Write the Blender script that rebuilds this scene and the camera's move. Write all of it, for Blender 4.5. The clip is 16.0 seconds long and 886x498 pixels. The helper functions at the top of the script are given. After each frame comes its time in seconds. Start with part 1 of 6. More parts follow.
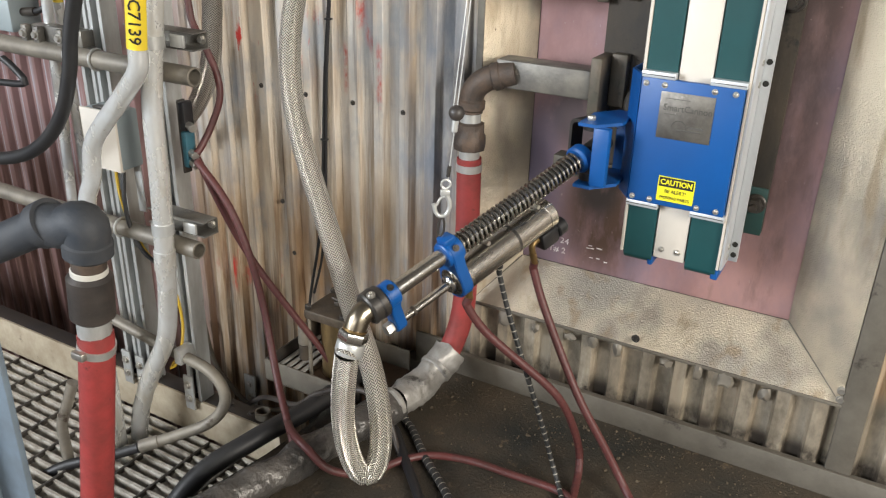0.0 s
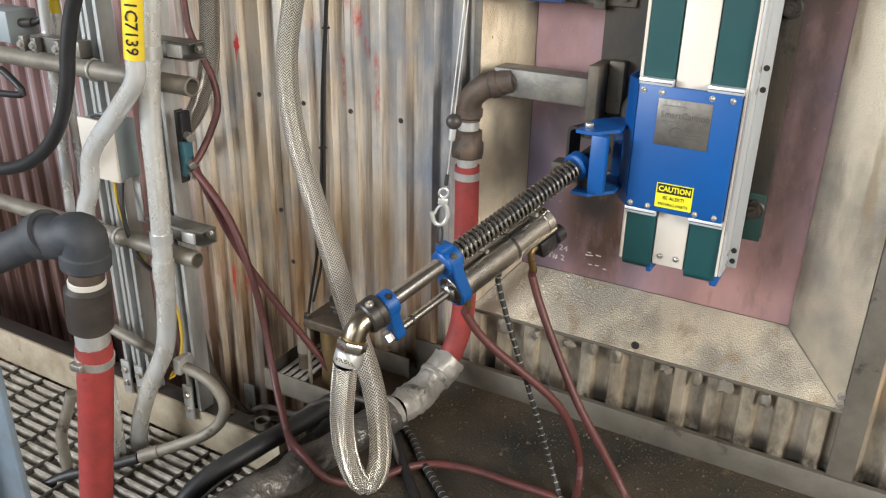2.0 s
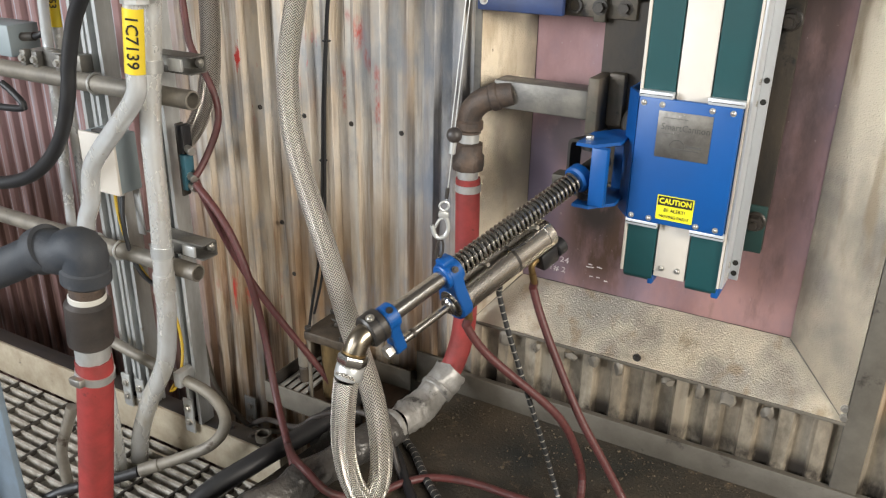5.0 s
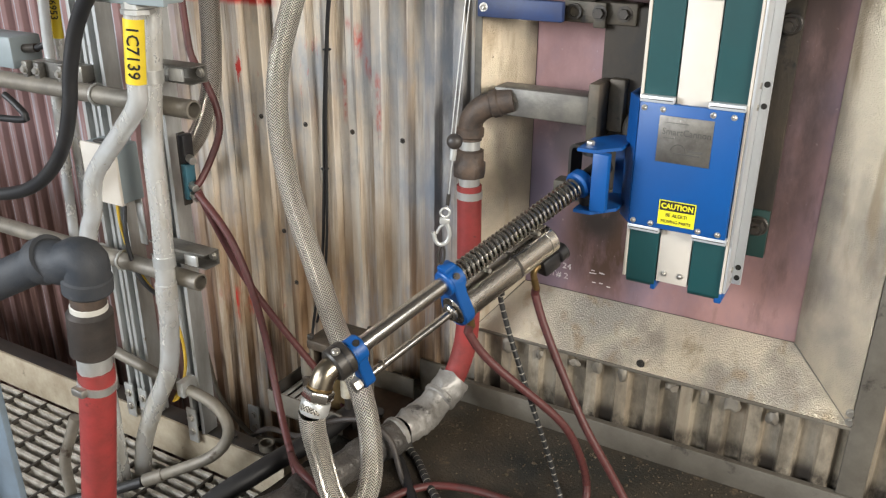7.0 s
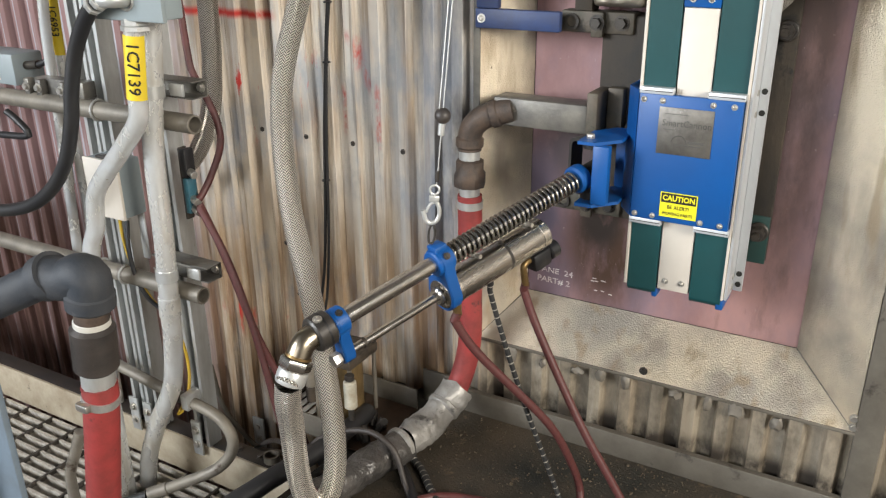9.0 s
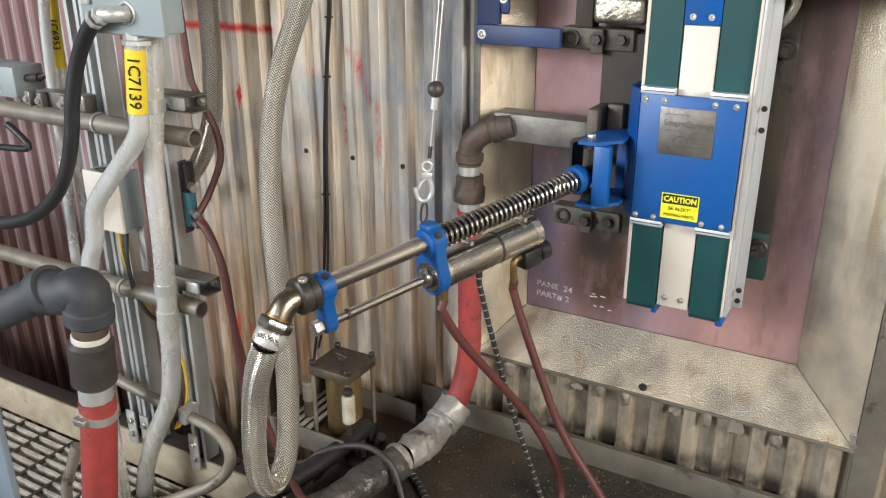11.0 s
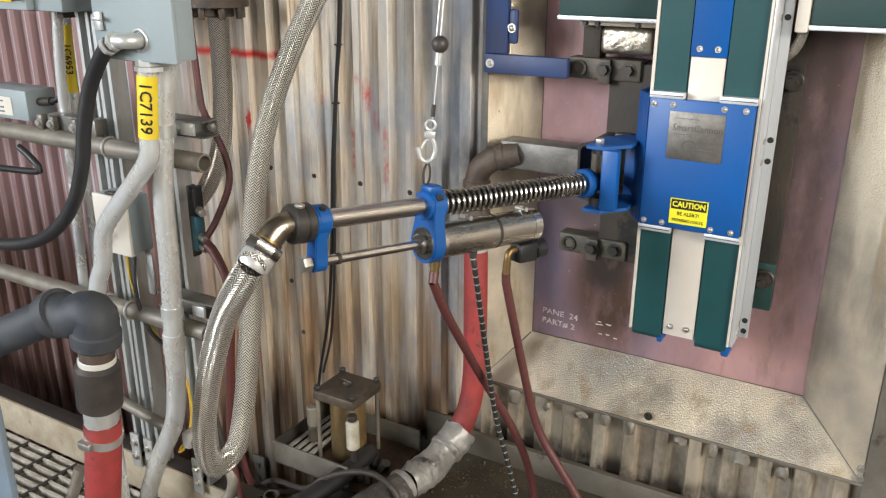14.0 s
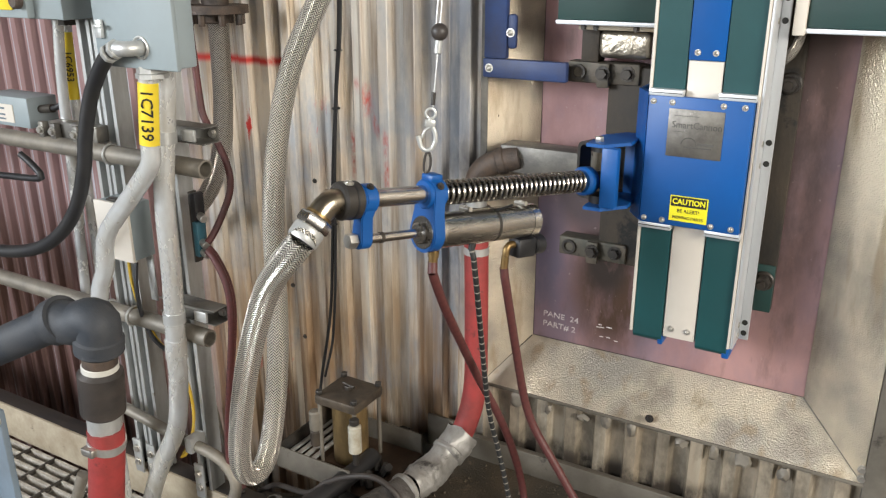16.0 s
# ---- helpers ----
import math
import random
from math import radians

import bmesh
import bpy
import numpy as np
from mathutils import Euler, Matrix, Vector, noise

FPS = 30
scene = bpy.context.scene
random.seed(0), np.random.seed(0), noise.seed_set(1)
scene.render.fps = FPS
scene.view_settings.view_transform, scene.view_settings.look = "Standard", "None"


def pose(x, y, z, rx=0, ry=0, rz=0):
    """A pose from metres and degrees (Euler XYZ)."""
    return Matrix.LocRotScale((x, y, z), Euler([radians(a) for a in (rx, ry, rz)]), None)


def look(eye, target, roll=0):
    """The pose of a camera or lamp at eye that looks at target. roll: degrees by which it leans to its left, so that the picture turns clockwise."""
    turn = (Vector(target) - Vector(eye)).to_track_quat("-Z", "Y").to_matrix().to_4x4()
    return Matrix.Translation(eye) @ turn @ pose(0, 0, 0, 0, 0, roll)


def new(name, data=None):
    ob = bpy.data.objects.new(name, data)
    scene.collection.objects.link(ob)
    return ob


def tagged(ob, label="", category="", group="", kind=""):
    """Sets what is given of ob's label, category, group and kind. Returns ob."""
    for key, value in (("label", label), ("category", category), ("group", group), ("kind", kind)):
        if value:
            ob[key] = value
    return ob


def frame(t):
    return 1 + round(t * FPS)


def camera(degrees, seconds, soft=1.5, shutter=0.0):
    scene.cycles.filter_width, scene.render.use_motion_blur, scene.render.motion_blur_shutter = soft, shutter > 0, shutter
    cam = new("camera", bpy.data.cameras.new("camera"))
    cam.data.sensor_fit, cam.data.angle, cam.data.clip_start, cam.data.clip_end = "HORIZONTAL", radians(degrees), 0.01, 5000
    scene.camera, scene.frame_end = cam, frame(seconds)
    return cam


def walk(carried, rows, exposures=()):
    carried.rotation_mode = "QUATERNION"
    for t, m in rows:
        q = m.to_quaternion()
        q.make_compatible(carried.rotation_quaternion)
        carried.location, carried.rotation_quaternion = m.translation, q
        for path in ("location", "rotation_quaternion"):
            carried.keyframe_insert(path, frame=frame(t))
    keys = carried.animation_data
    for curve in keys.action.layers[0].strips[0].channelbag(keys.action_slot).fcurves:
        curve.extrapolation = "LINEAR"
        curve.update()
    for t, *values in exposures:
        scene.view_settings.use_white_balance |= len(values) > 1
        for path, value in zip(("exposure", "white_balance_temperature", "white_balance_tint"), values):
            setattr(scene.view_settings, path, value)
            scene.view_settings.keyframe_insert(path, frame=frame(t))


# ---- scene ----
cam = camera(57.0, 16.0, soft=1.25)
PATH = [
    (0, (1.349, -1.511, 1.089), (0.467, 0.082, 0.263), 1.6),
    (0.5, (1.35, -1.507, 1.09), (0.466, 0.088, 0.267), 1.5),
    (1, (1.347, -1.507, 1.092), (0.465, 0.089, 0.271), 1.5),
    (1.5, (1.349, -1.507, 1.092), (0.465, 0.09, 0.275), 1.3),
    (2, (1.35, -1.507, 1.092), (0.464, 0.092, 0.279), 1.2),
    (2.5, (1.35, -1.507, 1.093), (0.463, 0.094, 0.286), 1.2),
    (3, (1.349, -1.505, 1.092), (0.46, 0.099, 0.293), 1.2),
    (3.5, (1.35, -1.499, 1.094), (0.457, 0.104, 0.299), 1.2),
    (4, (1.346, -1.503, 1.096), (0.454, 0.102, 0.302), 1.2),
    (6.5, (1.353, -1.501, 1.097), (0.451, 0.103, 0.313), 0.5),
    (7, (1.351, -1.5, 1.095), (0.446, 0.107, 0.321), 0.4),
    (7.5, (1.351, -1.499, 1.098), (0.442, 0.109, 0.33), 0.2),
    (8, (1.354, -1.497, 1.101), (0.44, 0.109, 0.337), -0.2),
    (8.5, (1.353, -1.498, 1.1), (0.44, 0.11, 0.34), -0.3),
    (9, (1.357, -1.499, 1.102), (0.44, 0.109, 0.345), -0.5),
    (11.5, (1.352, -1.497, 1.106), (0.433, 0.125, 0.384), -0.1),
    (12, (1.351, -1.495, 1.107), (0.429, 0.127, 0.389), -0.1),
    (12.5, (1.352, -1.503, 1.113), (0.424, 0.119, 0.401), 0.0),
    (13, (1.357, -1.511, 1.116), (0.424, 0.114, 0.416), 0.2),
    (13.5, (1.357, -1.51, 1.117), (0.421, 0.119, 0.43), 0.3),
    (14, (1.353, -1.501, 1.114), (0.413, 0.13, 0.439), 0.3),
    (14.5, (1.351, -1.501, 1.113), (0.408, 0.131, 0.444), 0.2),
    (15, (1.353, -1.502, 1.114), (0.409, 0.13, 0.446), 0.1),
    (15.5, (1.354, -1.506, 1.116), (0.411, 0.126, 0.449), 0.0),
    (16, (1.355, -1.505, 1.119), (0.413, 0.127, 0.45), -0.1),
]
walk(cam, [(t, look(eye, target, roll)) for t, eye, target, roll in PATH])

# ---------------- light ----------------
world = bpy.data.worlds.new("sky")
scene.world = world
world.use_nodes = True
wn = world.node_tree
sky = wn.nodes.new("ShaderNodeTexSky")
sky.sky_type, sky.sun_disc = "NISHITA", False
sky.sun_elevation, sky.sun_rotation = radians(38), radians(150)
wn.nodes["Background"].inputs["Strength"].default_value = 0.10
wn.links.new(sky.outputs[0], wn.nodes["Background"].inputs["Color"])


def area_lamp(name, eye, target, w, h, power, colour):
    d = bpy.data.lights.new(name, "AREA")
    d.shape, d.size, d.size_y, d.energy, d.color = "RECTANGLE", w, h, power, colour
    ob = new(name, d)
    ob.matrix_world = look(eye, target)
    return ob


# daylight through the hall's openings; the rear lamp is an added frontal fill
area_lamp("window_light_left", (-2.5, -4.6, 2.1), (0.7, 0, 0.6), 2.2, 1.8, 390, (0.90, 0.95, 1.0))
area_lamp("window_light_rear", (0.3, -6.9, 2.0), (0.5, 0, 0.6), 3.2, 1.7, 75, (1.0, 0.96, 0.90))
area_lamp("window_light_right", (5.9, -2.6, 2.5), (0.8, 0, 0.5), 2.2, 2.0, 440, (1.0, 0.94, 0.84))


# ---------------- materials ----------------
def mat(name, colour, rough=0.5, metal=0.0, dark=None, scale=8.0, amount=0.5, fine=120.0, bump=0.15, stretch=(1, 1, 1),
        rough_var=0.15, spots=None, spot_scale=30.0, spot_cut=0.62, island=0.0, detail=6.0, bump_dist=0.002):
    m = bpy.data.materials.new(name)
    m.use_nodes = True
    nt = m.node_tree
    N, L = nt.nodes, nt.links
    b = N["Principled BSDF"]
    co = N.new("ShaderNodeTexCoord")
    mp = N.new("ShaderNodeMapping")
    mp.inputs["Scale"].default_value = stretch
    L.new(co.outputs["Object"], mp.inputs["Vector"])
    n1 = N.new("ShaderNodeTexNoise")
    n1.inputs["Scale"].default_value, n1.inputs["Detail"].default_value, n1.inputs["Roughness"].default_value = scale, detail, 0.65
    L.new(mp.outputs[0], n1.inputs["Vector"])
    ramp = N.new("ShaderNodeMapRange")
    ramp.inputs["From Min"].default_value, ramp.inputs["From Max"].default_value = 0.35, 0.68
    L.new(n1.outputs["Fac"], ramp.inputs["Value"])
    mul = N.new("ShaderNodeMath")
    mul.operation = "MULTIPLY"
    mul.inputs[1].default_value = amount
    L.new(ramp.outputs[0], mul.inputs[0])
    mix = N.new("ShaderNodeMix")
    mix.data_type = "RGBA"
    d = dark or tuple(c * 0.5 for c in colour)
    mix.inputs["A"].default_value, mix.inputs["B"].default_value = (*colour, 1), (*d, 1)
    L.new(mul.outputs[0], mix.inputs["Factor"])
    out = mix.outputs["Result"]
    n2 = N.new("ShaderNodeTexNoise")
    n2.inputs["Scale"].default_value, n2.inputs["Detail"].default_value = fine, 4.0
    L.new(mp.outputs[0], n2.inputs["Vector"])
    if spots:
        n3 = N.new("ShaderNodeTexNoise")
        n3.inputs["Scale"].default_value, n3.inputs["Detail"].default_value, n3.inputs["Roughness"].default_value = spot_scale, 8.0, 0.7
        L.new(co.outputs["Object"], n3.inputs["Vector"])
        r3 = N.new("ShaderNodeMapRange")
        r3.inputs["From Min"].default_value, r3.inputs["From Max"].default_value = spot_cut, spot_cut + 0.07
        L.new(n3.outputs["Fac"], r3.inputs["Value"])
        mx = N.new("ShaderNodeMix")
        mx.data_type = "RGBA"
        mx.inputs["B"].default_value = (*spots, 1)
        L.new(out, mx.inputs["A"])
        L.new(r3.outputs[0], mx.inputs["Factor"])
        out = mx.outputs["Result"]
    if island:
        oi = N.new("ShaderNodeObjectInfo")
        hs = N.new("ShaderNodeHueSaturation")
        mr = N.new("ShaderNodeMapRange")
        mr.inputs["To Min"].default_value, mr.inputs["To Max"].default_value = 1 - island, 1 + island
        L.new(oi.outputs["Random"], mr.inputs["Value"])
        L.new(mr.outputs[0], hs.inputs["Value"])
        L.new(out, hs.inputs["Color"])
        out = hs.outputs["Color"]
    L.new(out, b.inputs["Base Color"])
    b.inputs["Metallic"].default_value = metal
    rr = N.new("ShaderNodeMapRange")
    rr.inputs["To Min"].default_value, rr.inputs["To Max"].default_value = max(0.03, rough - rough_var), min(1.0, rough + rough_var)
    L.new(n1.outputs["Fac"], rr.inputs["Value"])
    L.new(rr.outputs[0], b.inputs["Roughness"])
    bp = N.new("ShaderNodeBump")
    bp.inputs["Strength"].default_value, bp.inputs["Distance"].default_value = bump, bump_dist
    L.new(n2.outputs["Fac"], bp.inputs["Height"])
    L.new(bp.outputs[0], b.inputs["Normal"])
    return m


BLUE = mat("blue_paint", (0.003, 0.080, 0.30), 0.42, 0, (0.003, 0.055, 0.20), 6, 0.5, 300, 0.05, spots=(0.10, 0.13, 0.2), spot_scale=60, spot_cut=0.72)
BLUE_DARK = mat("blue_paint_worn", (0.02, 0.05, 0.16), 0.5, 0, (0.03, 0.03, 0.05), 9, 0.7, 200, 0.15)
GREEN = mat("green_belt", (0.007, 0.062, 0.066), 0.55, 0, (0.009, 0.045, 0.047), 5, 0.6, 400, 0.12)
GREEN_COVER = mat("green_cover", (0.014, 0.048, 0.043), 0.5, 0, (0.018, 0.033, 0.030), 5, 0.7, 300, 0.1)
WHITE = mat("white_panel", (0.64, 0.59, 0.52), 0.45, 0, (0.52, 0.47, 0.40), 5, 0.5, 200, 0.05)
ALU = mat("aluminium", (0.72, 0.74, 0.76), 0.42, 0.6, (0.55, 0.57, 0.60), 12, 0.5, 300, 0.06, stretch=(1, 1, 0.2))
STAINLESS = mat("stainless", (0.62, 0.60, 0.57), 0.22, 1.0, (0.42, 0.38, 0.33), 14, 0.6, 200, 0.05, rough_var=0.1)
STEEL_BRUSHED = mat("brushed_steel", (0.50, 0.48, 0.45), 0.24, 1.0, (0.22, 0.20, 0.18), 20, 0.7, 300, 0.1, stretch=(0.2, 1, 1), spots=(0.13, 0.11, 0.09), spot_scale=34, spot_cut=0.64)
ELBOW_STEEL = mat("heat_tinted_elbow", (0.40, 0.35, 0.27), 0.30, 1.0, (0.22, 0.18, 0.13), 16, 0.7, 150, 0.1)
SPRING = mat("spring_steel", (0.46, 0.44, 0.40), 0.26, 1.0, (0.20, 0.18, 0.16), 30, 0.5, 300, 0.05)
DARK_STEEL = mat("dark_steel", (0.040, 0.038, 0.036), 0.42, 0.4, (0.075, 0.058, 0.042), 15, 0.6, 200, 0.15)
BOLT = mat("zinc_bolt", (0.62, 0.60, 0.56), 0.35, 0.9, (0.4, 0.36, 0.3), 60, 0.5, 300, 0.08)
GALV = mat("galvanised_steel", (0.60, 0.61, 0.60), 0.40, 0.55, (0.36, 0.35, 0.32), 22, 0.8, 160, 0.12, stretch=(1, 1, 0.25), spots=(0.24, 0.18, 0.11), spot_scale=26, spot_cut=0.65)
CONDUIT = mat("galvanised_conduit", (0.78, 0.80, 0.81), 0.27, 0.52, (0.56, 0.52, 0.43), 16, 0.8, 220, 0.08, stretch=(1, 1, 0.5), spots=(0.33, 0.24, 0.13), spot_scale=30, spot_cut=0.65, rough_var=0.1)
DIRTY_PIPE = mat("dusty_pipe", (0.155, 0.138, 0.115), 0.52, 0.3, (0.28, 0.25, 0.20), 14, 0.8, 160, 0.25, spots=(0.07, 0.05, 0.035), spot_scale=20, spot_cut=0.62)
RUST_PIPE = mat("rusty_iron_pipe", (0.048, 0.040, 0.036), 0.6, 0.3, (0.13, 0.088, 0.062), 24, 0.9, 240, 0.5, spots=(0.19, 0.15, 0.12), spot_scale=60, spot_cut=0.64)
BLACK_PIPE = mat("black_iron_pipe", (0.019, 0.024, 0.032), 0.66, 0.0, (0.050, 0.050, 0.052), 20, 0.8, 320, 0.28, spots=(0.10, 0.10, 0.105), spot_scale=46, spot_cut=0.68)
DARK_SLEEVE = mat("dark_sleeve", (0.030, 0.026, 0.024), 0.5, 0.1, (0.065, 0.052, 0.044), 14, 0.8, 220, 0.25, stretch=(1, 1, 2), spots=(0.12, 0.10, 0.085), spot_scale=40, spot_cut=0.67)
BROWN_STEEL = mat("brown_scaled_steel", (0.125, 0.098, 0.072), 0.6, 0.2, (0.045, 0.05, 0.038), 13, 0.9, 180, 0.4, spots=(0.028, 0.024, 0.02), spot_scale=18, spot_cut=0.58)
RUBBER = mat("black_rubber", (0.012, 0.012, 0.014), 0.5, 0, (0.026, 0.024, 0.021), 14, 0.6, 200, 0.1)
PLASTIC = mat("black_plastic", (0.009, 0.009, 0.011), 0.45, 0, (0.018, 0.016, 0.014), 20, 0.5, 200, 0.1)
HOSE_RED = mat("red_rubber_hose", (0.33, 0.043, 0.040), 0.6, 0, (0.17, 0.032, 0.028), 16, 0.9, 120, 0.35, spots=(0.075, 0.024, 0.022), spot_scale=14, spot_cut=0.60)
AIR_HOSE = mat("dark_red_air_hose", (0.105, 0.028, 0.026), 0.5, 0, (0.048, 0.022, 0.020), 26, 0.8, 240, 0.2, spots=(0.10, 0.06, 0.045), spot_scale=50, spot_cut=0.68)
LAGGING = mat("silver_lagging", (0.36, 0.345, 0.32), 0.46, 0.3, (0.15, 0.14, 0.125), 13, 0.9, 70, 0.4, bump_dist=0.005, spots=(0.05, 0.046, 0.042), spot_scale=11, spot_cut=0.60)
LAG_DIRTY = mat("dirty_lagging", (0.035, 0.034, 0.033), 0.34, 0.3, (0.17, 0.155, 0.14), 8, 0.9, 60, 0.8, bump_dist=0.008, spots=(0.30, 0.285, 0.26), spot_scale=10, spot_cut=0.66)
GREY_BOX = mat("grey_enclosure", (0.26, 0.305, 0.32), 0.5, 0, (0.23, 0.26, 0.26), 8, 0.6, 200, 0.05, spots=(0.22, 0.21, 0.18), spot_scale=26, spot_cut=0.70)
GREY_PAINT = mat("blue_grey_paint", (0.13, 0.17, 0.21), 0.5, 0, (0.08, 0.09, 0.10), 9, 0.7, 150, 0.15)
YELLOW = mat("yellow_label", (0.78, 0.58, 0.03), 0.4, 0, (0.62, 0.46, 0.04), 12, 0.5, 200, 0.04)
CAUTION_YELLOW = mat("caution_yellow", (0.80, 0.72, 0.02), 0.4, 0, (0.78, 0.74, 0.03), 12, 0.4, 200, 0.03)
BLACK_INK = mat("black_ink", (0.012, 0.012, 0.012), 0.45, 0, (0.03, 0.03, 0.02), 20, 0.4, 200, 0.03)
WHITE_INK = mat("white_paint_marks", (0.80, 0.76, 0.73), 0.8, 0, (0.36, 0.24, 0.24), 110, 0.8, 200, 0.1)
NAMEPLATE = mat("engraved_nameplate", (0.24, 0.225, 0.20), 0.42, 0.7, (0.11, 0.10, 0.088), 26, 0.9, 300, 0.15, spots=(0.40, 0.37, 0.33), spot_scale=60, spot_cut=0.64)
ENGRAVE = mat("engraved_line", (0.10, 0.095, 0.085), 0.6, 0.3, None, 20, 0.4, 200, 0.05)
PRIMER = mat("red_oxide_primer", (0.30, 0.165, 0.165), 0.5, 0.05, (0.17, 0.11, 0.135), 5.5, 0.9, 90, 0.15, spots=(0.10, 0.062, 0.045), spot_scale=5.5, spot_cut=0.61, rough_var=0.1)
SCORCHED = mat("scorched_steel", (0.017, 0.015, 0.012), 0.72, 0.0, (0.065, 0.048, 0.032), 8, 0.9, 160, 0.5, stretch=(1, 1, 0.5), spots=(0.008, 0.008, 0.007), spot_scale=9, spot_cut=0.55)
TUBE_STEEL = mat("weathered_square_steel", (0.22, 0.205, 0.175), 0.48, 0.4, (0.075, 0.072, 0.070), 11, 0.9, 160, 0.3, spots=(0.34, 0.31, 0.26), spot_scale=22, spot_cut=0.62)
TEAL = mat("teal_valve", (0.03, 0.12, 0.16), 0.5, 0, (0.03, 0.06, 0.08), 30, 0.6, 150, 0.1)
BRASS = mat("brass", (0.22, 0.145, 0.06), 0.42, 0.8, (0.15, 0.09, 0.04), 30, 0.5, 200, 0.05)
FOIL = mat("aluminium_foil_tape", (0.50, 0.45, 0.37), 0.34, 0.9, (0.20, 0.17, 0.13), 16, 0.8, 38, 0.8, bump_dist=0.006)
PUMP_BRASS = mat("aged_pump_body", (0.26, 0.175, 0.075), 0.36, 0.35, (0.07, 0.046, 0.024), 18, 0.9, 180, 0.3, stretch=(1, 1, 0.4), spots=(0.35, 0.31, 0.22), spot_scale=40, spot_cut=0.66)
PUMP_DARK = mat("pump_head", (0.040, 0.033, 0.027), 0.5, 0.3, (0.13, 0.10, 0.07), 22, 0.8, 180, 0.4)
CUP_WHITE = mat("grimy_cup", (0.50, 0.48, 0.40), 0.35, 0, (0.25, 0.20, 0.13), 30, 0.8, 150, 0.15)
RUSTY_TRAY = mat("rusty_tray_floor", (0.085, 0.048, 0.026), 0.55, 0.1, (0.025, 0.019, 0.014), 14, 0.9, 120, 0.4)
CONCRETE = mat("oily_concrete", (0.075, 0.056, 0.037), 0.6, 0, (0.016, 0.018, 0.016), 3.4, 1.0, 150, 0.9, spots=(0.13, 0.095, 0.06), spot_scale=18, spot_cut=0.60, rough_var=0.25, bump_dist=0.003)
# near-black so the grating gaps read as shaded; the shade is in the colour
PIT = mat("shade_dark_pit_floor", (0.018, 0.015, 0.012), 0.8, 0, (0.035, 0.028, 0.02), 6, 0.8, 60, 0.4)
GRIT = mat("loose_grit", (0.115, 0.088, 0.056), 0.9, 0, (0.045, 0.034, 0.022), 60, 0.9, 200, 0.4)
KICK = mat("kick_plate_steel", (0.165, 0.148, 0.12), 0.6, 0.15, (0.085, 0.073, 0.057), 7, 0.9, 120, 0.4, spots=(0.05, 0.042, 0.034), spot_scale=11, spot_cut=0.60)
BEAM = mat("painted_beam", (0.46, 0.40, 0.30), 0.55, 0.05, (0.24, 0.185, 0.12), 9, 0.9, 120, 0.3, spots=(0.045, 0.036, 0.03), spot_scale=16, spot_cut=0.60)
GRATING = mat("galvanised_grating", (0.66, 0.62, 0.54), 0.5, 0.3, (0.27, 0.23, 0.18), 26, 0.9, 220, 0.5, spots=(0.08, 0.065, 0.05), spot_scale=34, spot_cut=0.62)
CROSS = mat("dirty_cross_rod", (0.06, 0.052, 0.045), 0.7, 0.2, (0.10, 0.09, 0.075), 20, 0.6, 120, 0.2)
HALL = mat("hall_panels", (0.07, 0.066, 0.062), 0.7, 0, (0.05, 0.047, 0.043), 2.0, 0.7, 30, 0.2)
BALL = mat("black_stopper", (0.03, 0.026, 0.024), 0.5, 0, (0.07, 0.055, 0.045), 30, 0.6, 150, 0.2)
YELLOW_WIRE = mat("yellow_wire", (0.62, 0.40, 0.03), 0.5, 0)
WHITE_MARK = mat("pale_spiral", (0.55, 0.53, 0.48), 0.5, 0)


def braid_material(name, light, dark_c):
    """Woven wire: two crossing sets of diagonal strands, by the tube's own UV."""
    m = bpy.data.materials.new(name)
    m.use_nodes = True
    nt = m.node_tree
    N, L = nt.nodes, nt.links
    b = N["Principled BSDF"]
    uv = N.new("ShaderNodeTexCoord")
    sep = N.new("ShaderNodeSeparateXYZ")
    L.new(uv.outputs["UV"], sep.inputs[0])

    def op(kind, a, c, v=None):
        n = N.new("ShaderNodeMath")
        n.operation = kind
        for i, q in enumerate((a, c)):
            if q is None:
                continue
            if isinstance(q, (int, float)):
                n.inputs[i].default_value = q
            else:
                L.new(q, n.inputs[i])
        return n.outputs[0]
    u = op("MULTIPLY", sep.outputs["X"], 22.0)
    v = op("MULTIPLY", sep.outputs["Y"], 187.5)
    s1 = op("SINE", op("MULTIPLY", op("ADD", u, v), 6.2832), None)
    s2 = op("SINE", op("MULTIPLY", op("SUBTRACT", u, v), 6.2832), None)
    chk = op("SINE", op("MULTIPLY", u, 3.1416), None)
    up = op("GREATER_THAN", chk, 0.0)
    h = op("ADD", op("MULTIPLY", s1, up), op("MULTIPLY", s2, op("SUBTRACT", 1.0, up)))
    mr = N.new("ShaderNodeMapRange")
    mr.inputs["From Min"].default_value, mr.inputs["From Max"].default_value = -0.95, 0.15
    L.new(h, mr.inputs["Value"])
    mix = N.new("ShaderNodeMix")
    mix.data_type = "RGBA"
    mix.inputs["A"].default_value, mix.inputs["B"].default_value = (*dark_c, 1), (*light, 1)
    L.new(mr.outputs[0], mix.inputs["Factor"])
    L.new(mix.outputs["Result"], b.inputs["Base Color"])
    b.inputs["Metallic"].default_value, b.inputs["Roughness"].default_value = 0.75, 0.33
    bp = N.new("ShaderNodeBump")
    bp.inputs["Strength"].default_value, bp.inputs["Distance"].default_value = 0.8, 0.0014
    L.new(h, bp.inputs["Height"])
    L.new(bp.outputs[0], b.inputs["Normal"])
    return m


BRAID = braid_material("stainless_braid", (0.90, 0.85, 0.76), (0.075, 0.062, 0.05))
